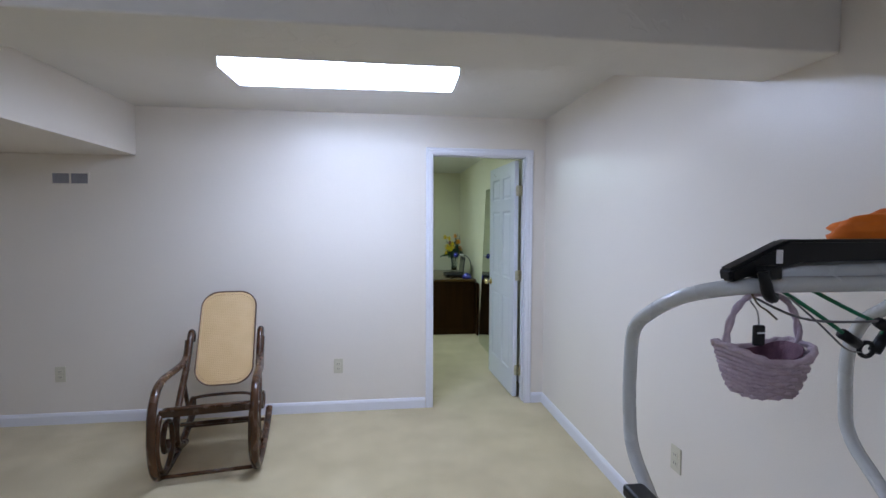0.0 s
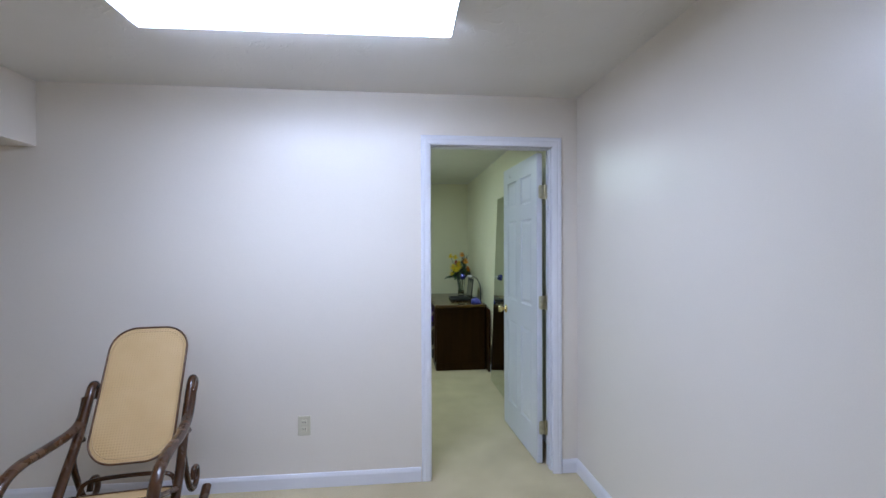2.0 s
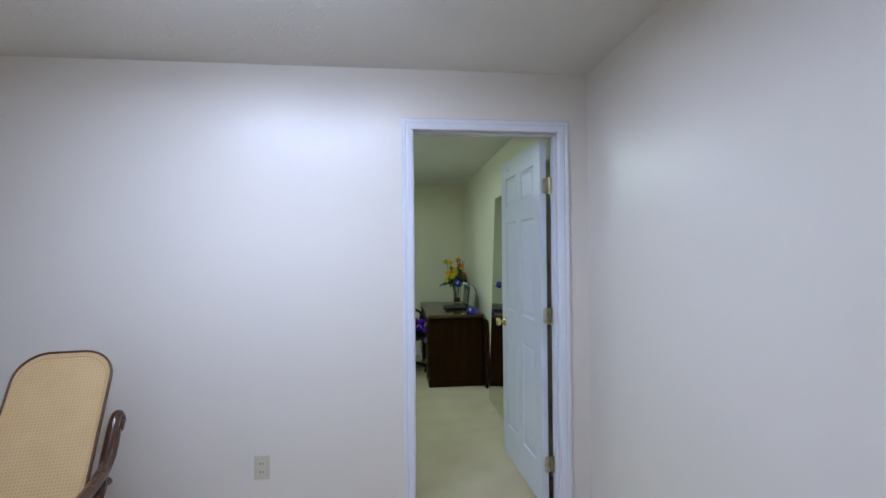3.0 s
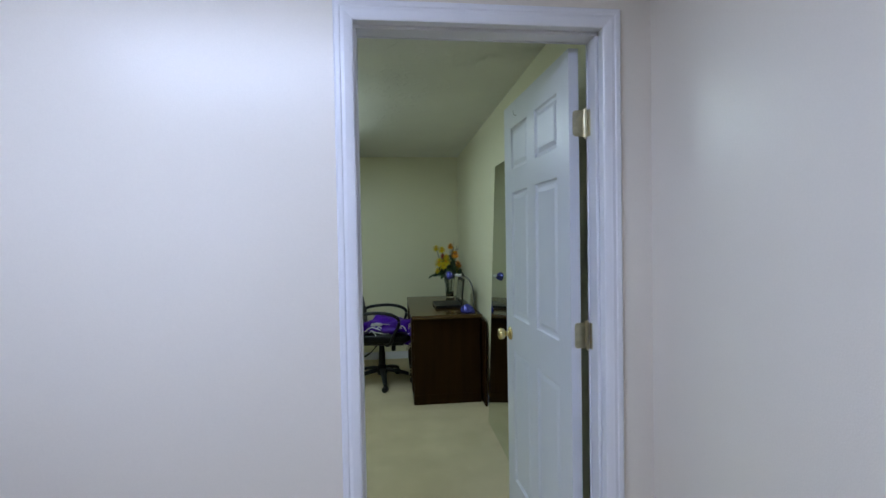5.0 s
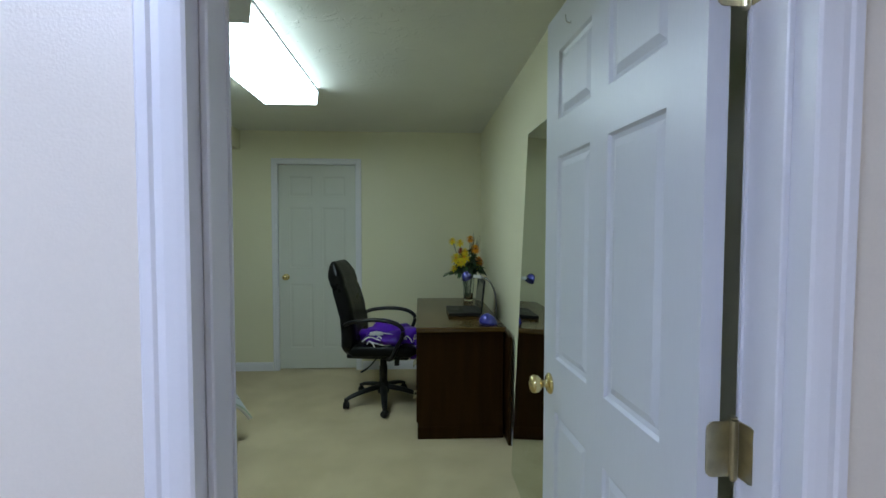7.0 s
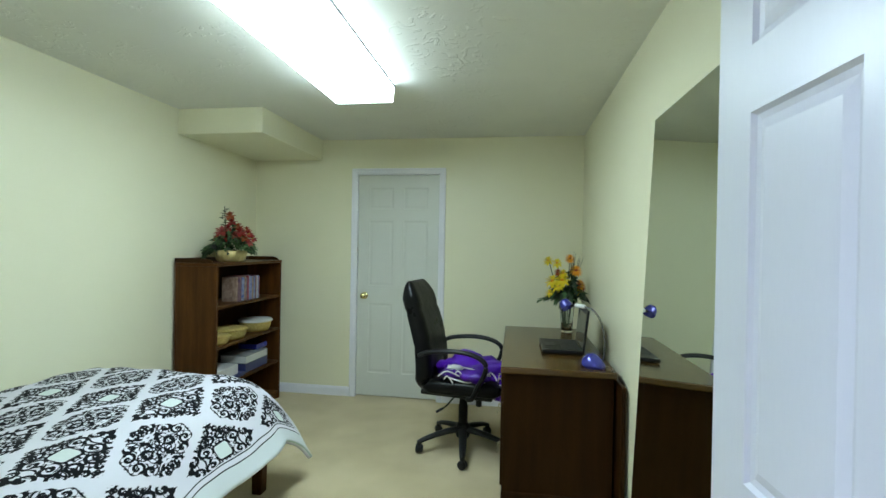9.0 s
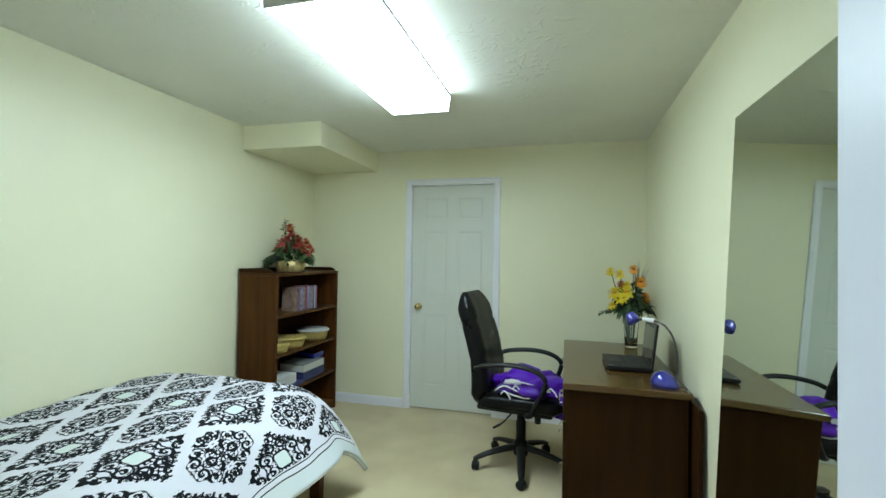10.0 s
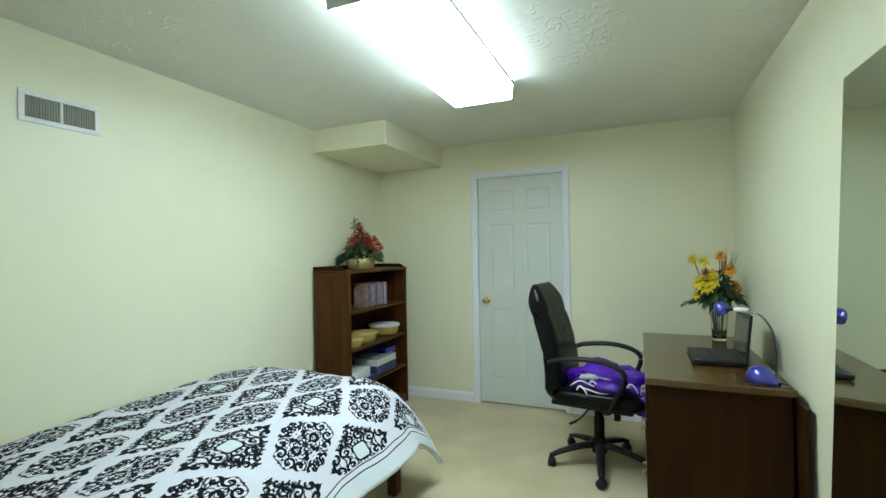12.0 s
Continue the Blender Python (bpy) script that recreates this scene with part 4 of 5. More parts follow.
rng = random.Random(5)
covers = [mat("cover_" + n, c, 0.35, second=s, scale=35, amount=0.9, coat=0.1, spec=0.25) for n, c, s in (
    ("red", (0.34, 0.05, 0.05), (0.12, 0.03, 0.06)), ("blue", (0.05, 0.10, 0.32), (0.30, 0.30, 0.36)), ("white", (0.55, 0.53, 0.52), (0.22, 0.2, 0.3)),
    ("brown", (0.16, 0.09, 0.06), (0.36, 0.26, 0.2)), ("violet", (0.09, 0.05, 0.11), (0.28, 0.16, 0.14)))]
y = BY + 0.33
for i in range(16):
    wdt = rng.uniform(0.016, 0.026)
    hgt, k = 0.192 + rng.uniform(-0.012, 0.004), (3 if i == 0 else rng.randrange(5))
    case = tagged(part("disc_case", box(BX + 0.14, BX + 0.275 - rng.uniform(0, 0.012), y, y + wdt - 0.0015, 0.927, 0.927 + hgt, 0.0015, 1), covers[k]),
                  "glossy printed plastic disc case upright on the shelf", "disc case", "disc cases on the top shelf")
    y += wdt
for xx, yy, r, h, m, lab in ((0.225, BY + 0.15, 0.095, 0.070, STRAW, "small round yellow straw lidded basket"), (0.195, BY + 0.36, 0.128, 0.090, STRAW, "round yellow straw lidded basket"),
                             (0.19, BY + 0.73, 0.135, 0.105, PAPER, "round straw basket with a white cloth lid")):
    b = empty("lidded_basket", pose(BX + xx, yy, 0.637), lab + " on the middle shelf", "basket")
    part("basket_body", lathe([(r * 0.80, 0), (r * 0.90, h * 0.3), (r * 0.97, h * 0.7), (r * 0.97, h * 0.74)], 28), STRAW, b, smooth=True)
    part("basket_lid", lathe([(r * 1.02, h * 0.745), (r * 1.06, h * 0.80), (r * 0.98, h * 0.92), (r * 0.6, h * 0.99), (0.01, h)], 28), m, b, smooth=True)
for x0, x1, y0, y1, z0, z1, m, lab, cat in (
        (0.11, 0.31, 0.03, 0.40, 0.346, 0.372, DARK_BLUE, "thin dark blue folder lying on the lower shelf", "folder"),
        (0.10, 0.29, 0.05, 0.33, 0.373, 0.448, PAPER, "white cardboard box lying on a dark folder", "box"),
        (0.06, 0.29, 0.43, 0.76, 0.346, 0.420, DARK_BLUE, "thick dark blue binder lying on the lower shelf", "binder"),
        (0.07, 0.30, 0.42, 0.74, 0.421, 0.484, GREY_CARD, "thick grey book lying on a binder", "book"),
        (0.09, 0.26, 0.64, 0.80, 0.486, 0.528, BLUE_MET, "small bright blue box lying on a book", "box")):
    if cat == "book" and m is GREY_CARD:
        bk = empty("book", pose(BX, BY, 0), lab, cat)
        part("page_block", box(x0 + 0.004, x1 - 0.004, y0 + 0.004, y1 - 0.004, z0 + 0.005, z1 - 0.005), PAPER, bk)
        part("cover", box(x0, x1, y0, y1, z0, z0 + 0.005, 0.001, 1), m, bk)
        part("cover", box(x0, x1, y0, y1, z1 - 0.005, z1, 0.001, 1), m, bk)
        part("spine", box(x0, x1, y1 - 0.005, y1, z0 + 0.005, z1 - 0.005), m, bk)
    else:
        tagged(part({"box": "cardboard_box"}.get(cat, cat), box(BX + x0, BX + x1, BY + y0, BY + y1, z0, z1, 0.003, 1), m), lab, cat)


def leaf_into(bm, base, d, length, width, droop, roll, shape=(0.08, 0.75, 1.0, 0.62, 0.04)):
    """A pointed leaf of six quads, folded along its rib."""
    d = d.normalized()
    side = d.cross(Vector((0, 0, 1)))
    side = side.normalized() if side.length > 0.05 else Vector((1, 0, 0))
    side = Matrix.Rotation(roll, 3, d) @ side
    up = side.cross(d)
    prev = None
    for k, wd in enumerate(shape):
        f = k / 4
        c = base + d * length * f - Vector((0, 0, droop * length * f * f))
        row = [bm.verts.new(c - side * width * wd * 0.5 + up * width * 0.16 * wd), bm.verts.new(c), bm.verts.new(c + side * width * wd * 0.5 + up * width * 0.16 * wd)]
        if prev:
            bm.faces.new((prev[0], prev[1], row[1], row[0]))
            bm.faces.new((prev[1], prev[2], row[2], row[1]))
        prev = row


def blossom(parent, c, facing, r, petals, material, heart, name="flower", cup=0.25, rows=2):
    bm = bmesh.new()
    q = facing.normalized().to_track_quat("Z", "Y").to_matrix()
    for row in range(rows):
        for i in range(petals):
            a = 2 * math.pi * (i + 0.5 * row) / petals
            d = q @ Vector((math.cos(a), math.sin(a), cup + 0.35 * row))
            leaf_into(bm, c + d.normalized() * r * 0.10, d, r * (1 - 0.22 * row), r * 3.6 / petals + r * 0.16, 0.18, 0.15, (0.25, 0.75, 1.0, 0.95, 0.42))
    fl = part(name, bm, material, parent)
    core = lathe([(r * 0.20, 0), (r * 0.24, r * 0.10), (r * 0.15, r * 0.2), (0.0, r * 0.22)], 10, m=Matrix.Translation(c) @ q.to_4x4())
    part("flower_heart", core, heart, fl)
    return fl


def arrangement_basket():
    o = empty("flower_basket", pose(-1.365, 7.245, 1.239), "red artificial flowers with green leaves in a gold bowl", "flower arrangement")
    bowl = bmesh.new()
    prof = [(0.088, 0), (0.100, 0.012), (0.112, 0.045), (0.122, 0.088), (0.116, 0.088), (0.104, 0.050), (0.03, 0.03)]
    rings = [[bowl.verts.new(((k + 0.0035 * math.cos(17 * t)) * math.cos(t), (k + 0.0035 * math.cos(17 * t)) * math.sin(t), z)) for t in [2 * math.pi * j / 68 for j in range(68)]] for k, z in prof]
    for q, w in zip(rings, rings[1:]):
        for j in range(68):
            bowl.faces.new((q[j], q[(j + 1) % 68], w[(j + 1) % 68], w[j]))
    bowl.faces.new(rings[0][::-1])
    bowl.faces.new(rings[-1])
    part("bowl", bowl, GOLD_TIN, o, "fluted gold bowl", smooth=True)
    part("ribbon_stud", lathe([(0.020, 0), (0.018, 0.012), (0.0, 0.016)], 12, m=pose(-0.055, -0.125, 0.115, 90, 0, 10)), DARK, o)
    r = random.Random(11)
    along, front = Vector((0.92, 0.39, 0)), Vector((0.39, -0.92, 0))
    for name, m, n, size in (("foliage", LEAF, 220, (0.066, 0.044)), ("dark_foliage", LEAF_DARK, 160, (0.055, 0.036))):
        bm = bmesh.new()
        for _ in range(n):
            d, f = r.uniform(-0.17, 0.155), r.uniform(-0.09, 0.09)
            top = 0.30 - 1.1 * abs(d - 0.005) - 0.5 * abs(f)
            base = along * d * 0.85 + front * f + Vector((0, 0, 0.085 + max(0.0, top - 0.085) * r.random() ** 0.7))
            leaf_into(bm, base, along * d * 5 + front * (f * 5 + 0.25) + Vector((0, 0, r.uniform(-0.35, 0.7))), size[0] * r.uniform(0.6, 1.25), size[1] * r.uniform(0.7, 1.2), 0.45, r.uniform(-1, 1))
        for k in range(16):                     # leaves that trail over the rim
            leaf_into(bm, along * (-0.10 - 0.004 * k) + front * r.uniform(0.0, 0.08) + Vector((0, 0, 0.125 - 0.005 * k)), along * -0.6 + front * r.uniform(-0.3, 0.8) + Vector((0, 0, r.uniform(-0.7, 0.2))), 0.055, 0.036, 0.4, r.uniform(-1, 1))
        for k in range(9):                      # the tall sprig
            z, a = 0.26 + 0.018 * k, k * 2.4 + (0 if m is LEAF else 1.2)
            leaf_into(bm, along * (-0.052 + 0.012 * math.sin(k)) + Vector((0, 0, z)), Vector((math.cos(a), math.sin(a), 0.6)), 0.050 - 0.002 * k, 0.030, 0.3, 0.2)
        tagged(part(name, bm, m, o), kind="stuff")
    part("stem", tube([along * -0.03 + Vector((0, 0, 0.05)), along * -0.052 + Vector((0, 0, 0.43))], 0.003, seg=6), LEAF_DARK, o)
    spots = ((-0.052, 0.230, 0.054, PINK_P), (-0.017, 0.260, 0.043, RED_P), (0.000, 0.353, 0.045, RUST_P), (0.013, 0.308, 0.043, RED_P), (0.056, 0.274, 0.039, RUST_P), (0.075, 0.230, 0.050, RED_P), (0.159, 0.183, 0.037, RED_P), (0.132, 0.218, 0.039, RED_P),
             (0.134, 0.149, 0.037, PINK_P), (0.095, 0.190, 0.043, RUST_P), (-0.006, 0.185, 0.039, RED_P), (0.034, 0.207, 0.039, PINK_P), (-0.095, 0.185, 0.035, RUST_P), (0.118, 0.252, 0.030, RUST_P))
    for d, z, rad, m in spots:
        c = along * d + front * r.uniform(0.02, 0.08) + Vector((0, 0, z))
        blossom(o, c, along * d * 3 + front * 0.6 + Vector((0, 0, 0.35)), rad, 7, m, m if r.random() < 0.7 else YELLOW, cup=0.5)
    return o


arrangement_basket()


def desk():
    o = empty("desk", pose(0.79, 6.405, 0), "dark walnut pedestal desk with brass drawer handles", "desk")
    d, w, h = 0.565, 1.24, 0.722
    part("desk_top", box(-0.016, 0.577, -0.035, w + 0.025, h, h + 0.034, 0.008, 3), WOOD_TOP, o, "polished walnut top")
    part("back_panel", box(d - 0.016, d, 0.02, w - 0.02, 0.06, h), WOOD_D, o)
    for y0, y1 in ((0.0, 0.40), (w - 0.36, w)):
        part("side_panel", box(0, d, y0, y0 + 0.02, 0.0, h, 0.002, 1), WOOD_D, o)
        part("side_panel", box(0, d, y1 - 0.02, y1, 0.0, h, 0.002, 1), WOOD_D, o)
        part("plinth", box(-0.006, d + 0.004, y0 - 0.006, y1 + 0.006, 0.0, 0.085, 0.006, 2), WOOD_D, o)
        for z0, z1 in ((0.10, 0.36), (0.37, 0.54), (0.55, 0.712)):
            dr = part("drawer", box(-0.014, 0.006, y0 + 0.024, y1 - 0.024, z0, z1, 0.005, 2), WOOD_D, o)
            yc, zc = (y0 + y1) / 2, (z0 + z1) / 2
            hd = tube(spline([(-0.016, yc - 0.045, zc + 0.01), (-0.030, yc - 0.045, zc + 0.004), (-0.034, yc - 0.03, zc - 0.018), (-0.034, yc + 0.03, zc - 0.018), (-0.030, yc + 0.045, zc + 0.004), (-0.016, yc + 0.045, zc + 0.01)], 5), 0.0035, seg=7)
            for yy in (yc - 0.045, yc + 0.045):
                lathe([(0.012, 0), (0.010, 0.003), (0.005, 0.006), (0.005, 0.016), (0.0, 0.018)], 10, bm=hd, m=pose(-0.0145, yy, zc + 0.01, 0, -90, 0))
            part("drawer_handle", hd, BRASS_OLD, dr, "brass bail handle", smooth=True)
    part("centre_drawer", box(-0.004, 0.012, 0.41, w - 0.37, 0.62, 0.712, 0.004, 2), WOOD_D, o)
    return o


desk()
DESK = 0.757
tagged(part("leaning_board", box(1.3695, 1.3885, 6.288, 7.35, 0.0, 0.705, 0.002, 1), WOOD_D), "dark brown wooden board standing between the desk and the wall", "board")


def office_chair():
    o = empty("office_chair", pose(0.506, 7.075, 0, 0, 0, -9), "black leather office chair with padded back and plastic arms", "office chair")
    for k in range(5):
        a = radians(141 + 72 * k)
        c, s = math.cos(a), math.sin(a)
        arm = tube(spline([(0.02 * c, 0.02 * s, 0.135), (0.12 * c, 0.12 * s, 0.125), (0.24 * c, 0.24 * s, 0.098), (0.31 * c, 0.31 * s, 0.072)], 5), 0.026, 0.018, 8, taper=[1.25 - 0.035 * i for i in range(16)])
        part("base_arm", arm, BLACK_PL, o, smooth=True)
        turn = pose(0.305 * c, 0.305 * s, 0.029, 0, 0, math.degrees(a) + 65)
        ca = lathe([(0.017, -0.024), (0.0275, -0.020), (0.0285, -0.006), (0.024, -0.003), (0.024, 0.003), (0.0285, 0.006), (0.0275, 0.020), (0.017, 0.024)], 18, m=turn @ Matrix.Rotation(math.pi / 2, 4, "X"))
        castor = part("castor", ca, BLACK_PL, o, smooth=True)
        part("castor_hood", tube([Vector((0.305 * c, 0.305 * s, 0.05)), Vector((0.305 * c, 0.305 * s, 0.082))], 0.016, seg=10), BLACK_PL, castor)
    part("hub", lathe([(0.045, 0.085), (0.050, 0.11), (0.046, 0.16), (0.034, 0.18)], 20), BLACK_PL, o, smooth=True)
    part("column_cover", lathe([(0.032, 0.17), (0.032, 0.30), (0.027, 0.305), (0.025, 0.38)], 20), BLACK_PL, o, smooth=True)
    part("tilt_mechanism", box(-0.10, 0.11, -0.07, 0.07, 0.375, 0.425, 0.012, 2), BLACK_PL, o)
    part("tilt_knob", tube([Vector((0.13, -0.09, 0.40)), Vector((0.13, -0.09, 0.335))], 0.020, seg=14), BLACK_PL, o, smooth=True)
    lev = tube(spline([(-0.01, -0.05, 0.395), (-0.03, -0.14, 0.385), (-0.06, -0.20, 0.35), (-0.10, -0.235, 0.325)], 5), 0.005, seg=7)
    tube([Vector((-0.075, -0.215, 0.338)), Vector((-0.115, -0.245, 0.318))], 0.011, 0.007, 8, bm=lev)
    part("height_lever", lev, BLACK_PL, o, smooth=True)

    def cushion(rows, material, parent, name, n=30):
        """A soft slab from rings of (centre, half width, half depth, up, across)."""
        bm = bmesh.new()
        rings = []
        for c, hw, hd, nx in rows:
            ring = []
            for j in range(n):
                t = 2 * math.pi * j / n
                yy = hw * math.copysign(abs(math.cos(t)) ** 0.45, math.cos(t))
                dd = hd * math.copysign(abs(math.sin(t)) ** 0.6, math.sin(t))
                if dd > 0:
                    dd *= 0.82 + 0.25 * (abs(yy) / hw) ** 2 - 0.10 * math.exp(-((abs(yy) - hw * 0.52) / 0.018) ** 2)
                ring.append(bm.verts.new(Vector(c) + Vector((0, yy, 0)) + Vector(nx).normalized() * dd))
            rings.append(ring)
        for r, s in zip(rings, rings[1:]):
            for j in range(n):
                bm.faces.new((r[j], r[(j + 1) % n], s[(j + 1) % n], s[j]))
        bm.faces.new(rings[0][::-1])
        bm.faces.new(rings[-1])
        return part(name, bm, material, parent, smooth=True)
    rows = []
    m = 30
    for i in range(m + 1):
        f = 1 - (1 - i / m) ** 1.7
        z = 0.43 + 0.715 * f
        x = -0.235 - 0.03 * f - 0.085 * f * f + 0.018 * math.sin(f * math.pi * 1.6)
        edge = min(1, ((f + 0.01) / 0.12) ** 0.5, ((1.003 - f) / 0.15) ** 0.5)
        wid = 0.235 - 0.030 * f
        seam = 0.010 * math.exp(-((f - 0.42) / 0.02) ** 2) + 0.010 * math.exp(-((f - 0.72) / 0.02) ** 2)
        rows.append(((x, 0, z), wid * (0.62 + 0.38 * edge), (0.066 - seam) * max(0.12, edge), (1, 0, 0.22)))
    cushion(rows, LEATHER, o, "backrest")
    rows = []
    for i in range(21):
        f = i / 20
        edge = min(1, 4.5 * min(f + 0.02, 1.02 - f) ** 0.75)
        rows.append(((-0.235 + 0.545 * f, 0, 0.462 + 0.02 * f - 0.03 * max(0, f - 0.75) * 4 * 0.25), 0.245 * (0.8 + 0.2 * edge), 0.058 * max(0.3, edge), (0, 0, 1)))
    cushion(rows, LEATHER, o, "seat")
    shell = box(-0.235, 0.245, -0.225, 0.225, 0.412, 0.445, 0.012, 2)
    part("seat_pan", shell, BLACK_PL, o)
    for s in (-1, 1):
        y = s * 0.268
        pts = [(-0.235, y * 0.93, 0.675), (-0.16, y, 0.705), (0.0, y, 0.722), (0.13, y, 0.708), (0.205, y, 0.665), (0.205, y, 0.60), (0.165, y, 0.52), (0.125, y * 0.96, 0.435), (0.09, y * 0.85, 0.418)]
        part("armrest", tube(spline(pts, 6), 0.022, 0.015, 10, up=(0, 0, 1)), BLACK_PL, o, smooth=True)
    return o


office_chair()

throw = heap("bunched_jersey", (0.575, 7.055, 0.497), (0.235, 0.205, 0.10), PURPLE, "crumpled purple and white jersey lying on the chair seat", "clothing", 2, rough=0.5)
trail = heap("hanging_sleeve", (0.775, 6.950, 0.405), (0.060, 0.100, 0.095), PURPLE, "", "", 7, parent=throw, rough=0.4)


def stripe(pts, r, parent, name="white_stripe"):
    return part(name, tube(spline(pts, 6), r, 0.005, 8), WHITE_CLOTH, parent, "white stripe", smooth=True)


stripe([(0.36, 6.868, 0.545), (0.42, 6.85, 0.585), (0.50, 6.846, 0.560), (0.58, 6.848, 0.545), (0.66, 6.86, 0.562)], 0.0045, throw)
stripe([(0.44, 6.846, 0.545), (0.50, 6.842, 0.530), (0.56, 6.846, 0.520), (0.64, 6.86, 0.530)], 0.004, throw)
for k in range(5):
    x0, z0 = 0.40 + 0.07 * k, 0.530 + 0.018 * ((k * 2) % 3)
    stripe([(x0, 6.850, z0), (x0 + 0.02, 6.842, z0 + 0.026), (x0 + 0.045, 6.842, z0 + 0.006), (x0 + 0.06, 6.846, z0 - 0.024)], 0.0024, throw)
heap("white_panel", (0.47, 6.89, 0.590), (0.055, 0.02, 0.020), WHITE_CLOTH, "", "", 9, parent=throw)
stripe([(0.42, 6.89, 0.612), (0.52, 6.87, 0.610), (0.62, 6.865, 0.592), (0.70, 6.88, 0.560)], 0.004, throw)
stripe([(0.69, 6.875, 0.510), (0.74, 6.868, 0.505), (0.79, 6.88, 0.515)], 0.004, throw)
stripe([(0.69, 6.868, 0.482), (0.74, 6.862, 0.476), (0.79, 6.875, 0.486)], 0.004, throw)


def laptop():
    o = empty("laptop", pose(1.01, 6.725, DESK), "open black laptop standing on the desk", "laptop")
    part("base", box(0, 0.245, 0, 0.35, 0.004, 0.026, 0.005, 2), BLACK_PL, o)
    part("keyboard", box(0.115, 0.225, 0.03, 0.32, 0.0262, 0.028, 0.001, 1), KEY_PAD, o)
    part("touchpad", box(0.025, 0.090, 0.12, 0.23, 0.0262, 0.0272), KEY_PAD, o)
    part("sticker", box(0.012, 0.032, 0.010, 0.032, 0.0262, 0.0268), GREY_CARD, o)
    lid = part("lid", box(-0.008, 0.004, 0, 0.35, 0, 0.245, 0.004, 2), BLACK_PL, o)
    lid.matrix_local = pose(0.240, 0, 0.022, 0, 6, 0)
    part("screen", box(-0.0092, -0.0078, 0.018, 0.332, 0.02, 0.218), SCREEN, lid, "dark glossy screen")
    for x, y in ((0.02, 0.02), (0.02, 0.33), (0.22, 0.02), (0.22, 0.33)):
        part("rubber_foot", box(x - 0.008, x + 0.008, y - 0.008, y + 0.008, 0, 0.005), DARK, o)


laptop()


def desk_lamp():
    o = empty("desk_lamp", pose(1.262, 6.475, DESK, 0, 0, -40), "metallic blue gooseneck desk lamp", "desk lamp")
    bm = bmesh.new()
    bmesh.ops.create_uvsphere(bm, u_segments=28, v_segments=16, radius=1)
    for v in bm.verts:
        v.co = Vector((v.co.x * 0.070, v.co.y * 0.058, max(v.co.z, 0) ** 0.8 * 0.076 if v.co.z > 0 else 0.0))
        v.co.z *= 1.0 - 0.35 * max(0, v.co.x / 0.070)
    part("base", bm, BLUE_MET, o, "domed blue base", smooth=True)
    part("foot_plate", lathe([(0.056, 0), (0.058, 0.004), (0.054, 0.006)], 28), BLACK_PL, o)
    part("neck", tube(spline([(0.055, 0, 0.035), (0.062, 0, 0.10), (0.060, 0, 0.17), (0.040, 0, 0.245), (-0.010, 0.008, 0.298), (-0.075, 0.016, 0.314)], 8), 0.0048, seg=10, up=(0, 1, 0)), STEEL_D, o, smooth=True)
    part("collar", tube([Vector((-0.065, 0.014, 0.312)), Vector((-0.128, 0.020, 0.314))], 0.012, seg=12, up=(0, 1, 0)), WHITE_METAL, o, smooth=True)
    part("joint", tube([Vector((-0.123, 0.020, 0.314)), Vector((-0.162, 0.022, 0.309))], 0.008, seg=10, up=(0, 1, 0)), BLACK_PL, o)
    head = lathe([(0.010, 0.046), (0.022, 0.041), (0.031, 0.025), (0.036, 0.0), (0.035, -0.012), (0.032, -0.010), (0.027, 0.016)][::-1], 24, m=pose(-0.188, 0.025, 0.300, 0, -38, 0))
    part("shade", head, BLUE_MET, o, "rounded blue shade", smooth=True)
    part("power_cord", tube(spline([(0.07, 0.01, 0.012), (0.10, 0.02, 0.006), (0.115, -0.02, 0.006), (0.12, -0.04, 0.005)], 5), 0.003, seg=6), DARK, o)


desk_lamp()


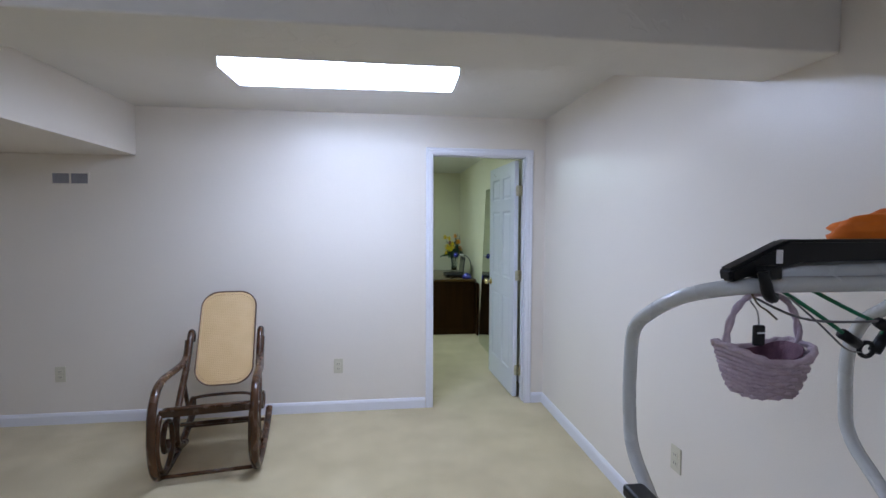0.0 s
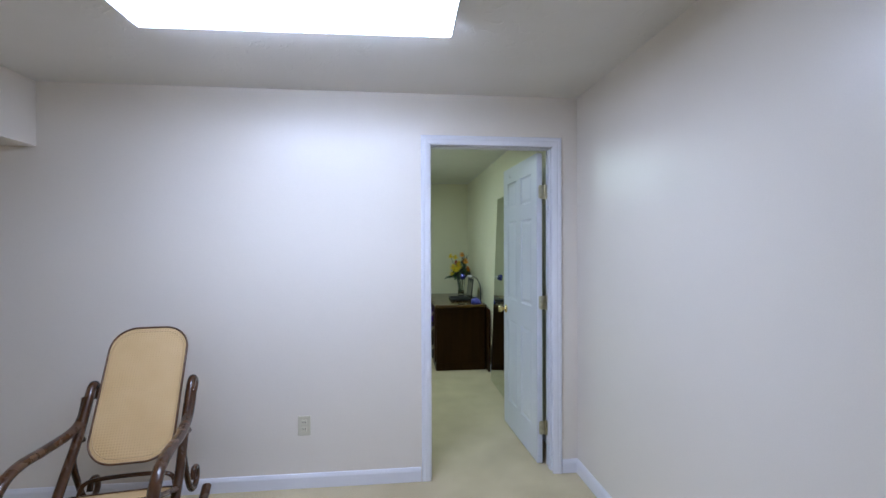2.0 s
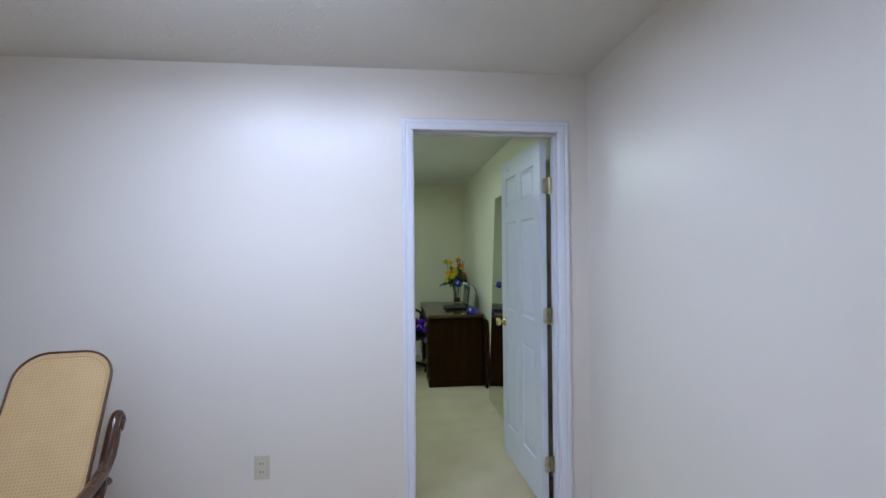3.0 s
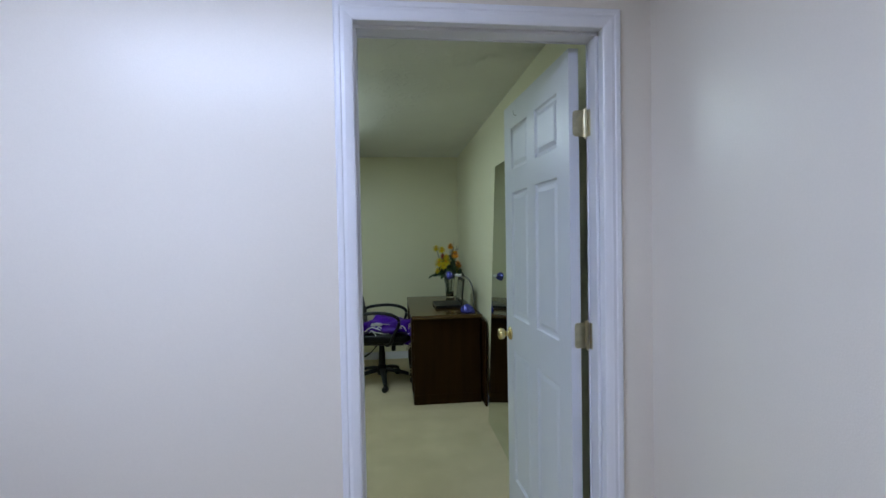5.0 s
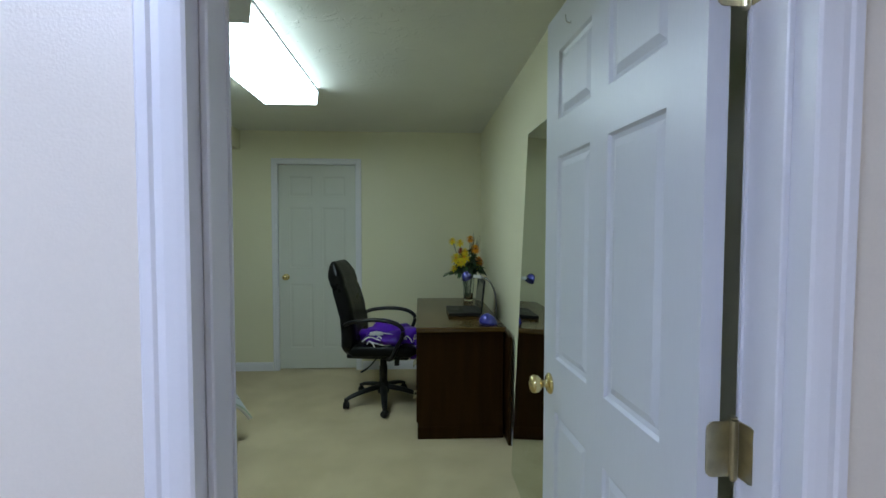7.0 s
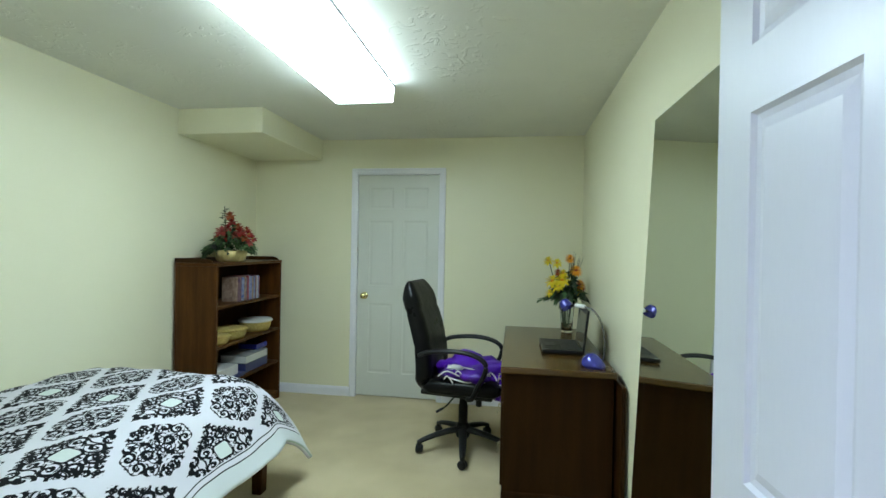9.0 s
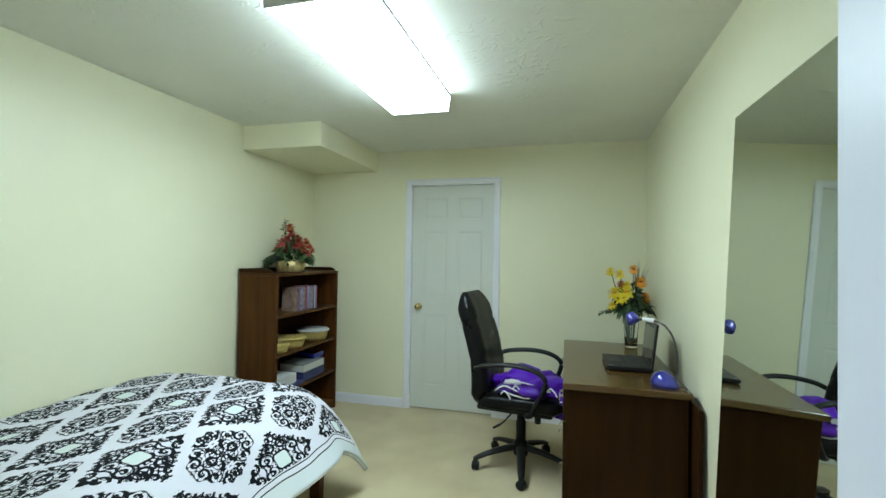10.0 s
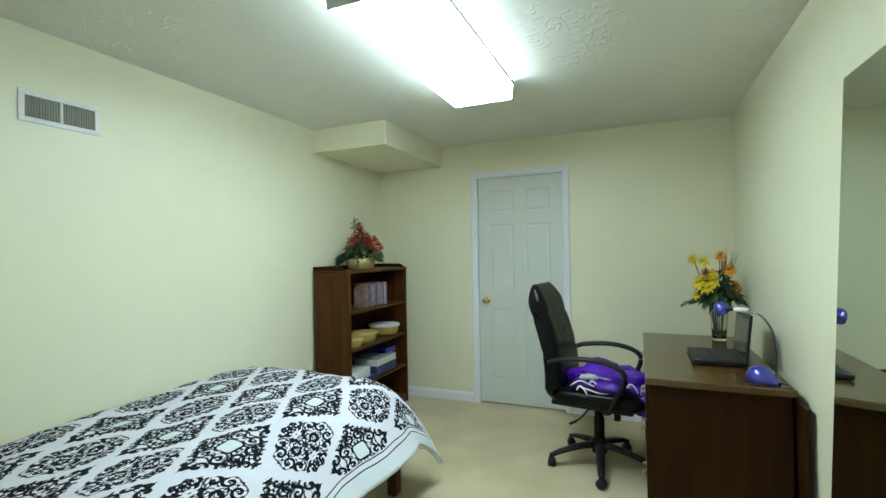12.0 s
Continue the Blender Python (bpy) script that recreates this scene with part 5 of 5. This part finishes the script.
def vase_flowers():
    o = empty("flower_vase", pose(1.235, 7.50, DESK), "yellow and orange artificial flowers in a clear glass vase", "flower vase")
    v = part("vase", lathe([(0.040, 0), (0.042, 0.008), (0.046, 0.09), (0.054, 0.19), (0.062, 0.255), (0.058, 0.255), (0.050, 0.19), (0.042, 0.09), (0.036, 0.014), (0.0, 0.012)], 28), CLEAR, o, "clear flared glass vase", smooth=True)
    v.visible_shadow = False
    r = random.Random(21)
    for name, m, n, spread in (("foliage", LEAF, 90, 0.15), ("dark_foliage", LEAF_DARK, 260, 0.15)):
        bm = bmesh.new()
        for _ in range(n):
            a, f = r.uniform(0, 2 * math.pi), r.random() ** 0.6
            base = Vector((math.cos(a) * f * spread * 0.75, math.sin(a) * f * spread * 0.75, 0.25 + 0.24 * r.random() * (1.15 - f)))
            leaf_into(bm, base, Vector((math.cos(a) * f, math.sin(a) * f, r.uniform(-0.4, 0.9))), r.uniform(0.035, 0.075), r.uniform(0.018, 0.035), 0.5, r.uniform(-1, 1))
        for k in range(14):
            leaf_into(bm, Vector((-0.10 - 0.008 * k, -0.03, 0.29 - 0.004 * k)), Vector((-0.4, r.uniform(-1, 1), r.uniform(-0.6, 0.3))), 0.035, 0.02, 0.4, 0.2)
        tagged(part(name, bm, m, o), kind="stuff")
    blades = bmesh.new()
    for _ in range(22):
        d = Vector((r.uniform(-0.05, 0.30), r.uniform(-0.15, 0.15), 1))
        leaf_into(blades, Vector((0.03, 0, 0.30)), d, r.uniform(0.24, 0.36), 0.006, 0.10, r.uniform(-1, 1))
    tagged(part("grass_blades", blades, LEAF_DARK, o), kind="stuff")
    spots = ((-0.146, -0.02, 0.536, YELLOW, 0.038), (-0.082, -0.03, 0.519, YELLOW, 0.040), (0.013, 0.0, 0.554, ORANGE_P, 0.038), (0.053, -0.05, 0.467, ORANGE_P, 0.046), (-0.116, -0.05, 0.385, YELLOW, 0.053),
             (-0.047, -0.07, 0.394, YELLOW, 0.055), (-0.077, -0.08, 0.350, YELLOW, 0.048), (0.090, 0.02, 0.359, ORANGE_P, 0.044), (0.107, 0.07, 0.342, RED_P, 0.040), (-0.133, -0.03, 0.294, YELLOW, 0.034),
             (-0.077, -0.04, 0.450, RUST_P, 0.030), (0.082, 0.0, 0.303, YELLOW, 0.034), (-0.039, -0.05, 0.445, YELLOW, 0.034))
    for x, y, z, m, rad in spots:
        f = blossom(o, Vector((x, y, z)), Vector((x * 1.5, -0.5, 0.35)), rad, 14 if m is not YELLOW else 9, m, ORANGE_P if m is YELLOW else RED_P, cup=0.2)
        part("stem", tube(spline([(x * 0.15, y * 0.15, 0.03), (x * 0.4, y * 0.4, 0.24), (x * 0.95, y * 0.95, z - 0.01)], 4), 0.0028, seg=6), LEAF_DARK, f)


vase_flowers()

# ---- leaning mirror, over-door hook, small fittings ----
mir = empty("leaning_mirror", pose(1.319, 5.555, 0.012, 0.5, 2.25, 0.2), "tall frameless mirror leaning against the yellow wall", "mirror")
part("glass", box(0.0, 0.005, -0.38, 0.38, 0, 1.905, 0.0015, 1), MIRROR, mir)
part("backing_board", box(0.0055, 0.010, -0.378, 0.378, 0.002, 1.903), GREY_CARD, mir)

hook = empty("over_door_hook", door.matrix_world @ Matrix.Translation((0.56, 0.055, 2.026)), "small white wire hook over the door's top edge", "hook")
part("hook_wire", tube(spline([(0, -0.037, -0.02), (0, -0.037, 0.003), (0, 0.002, 0.003), (0, 0.003, -0.05), (0, 0.008, -0.075), (0, 0.020, -0.07), (0, 0.022, -0.055)], 4), 0.002, seg=6, up=(1, 0, 0)), STEEL, hook)
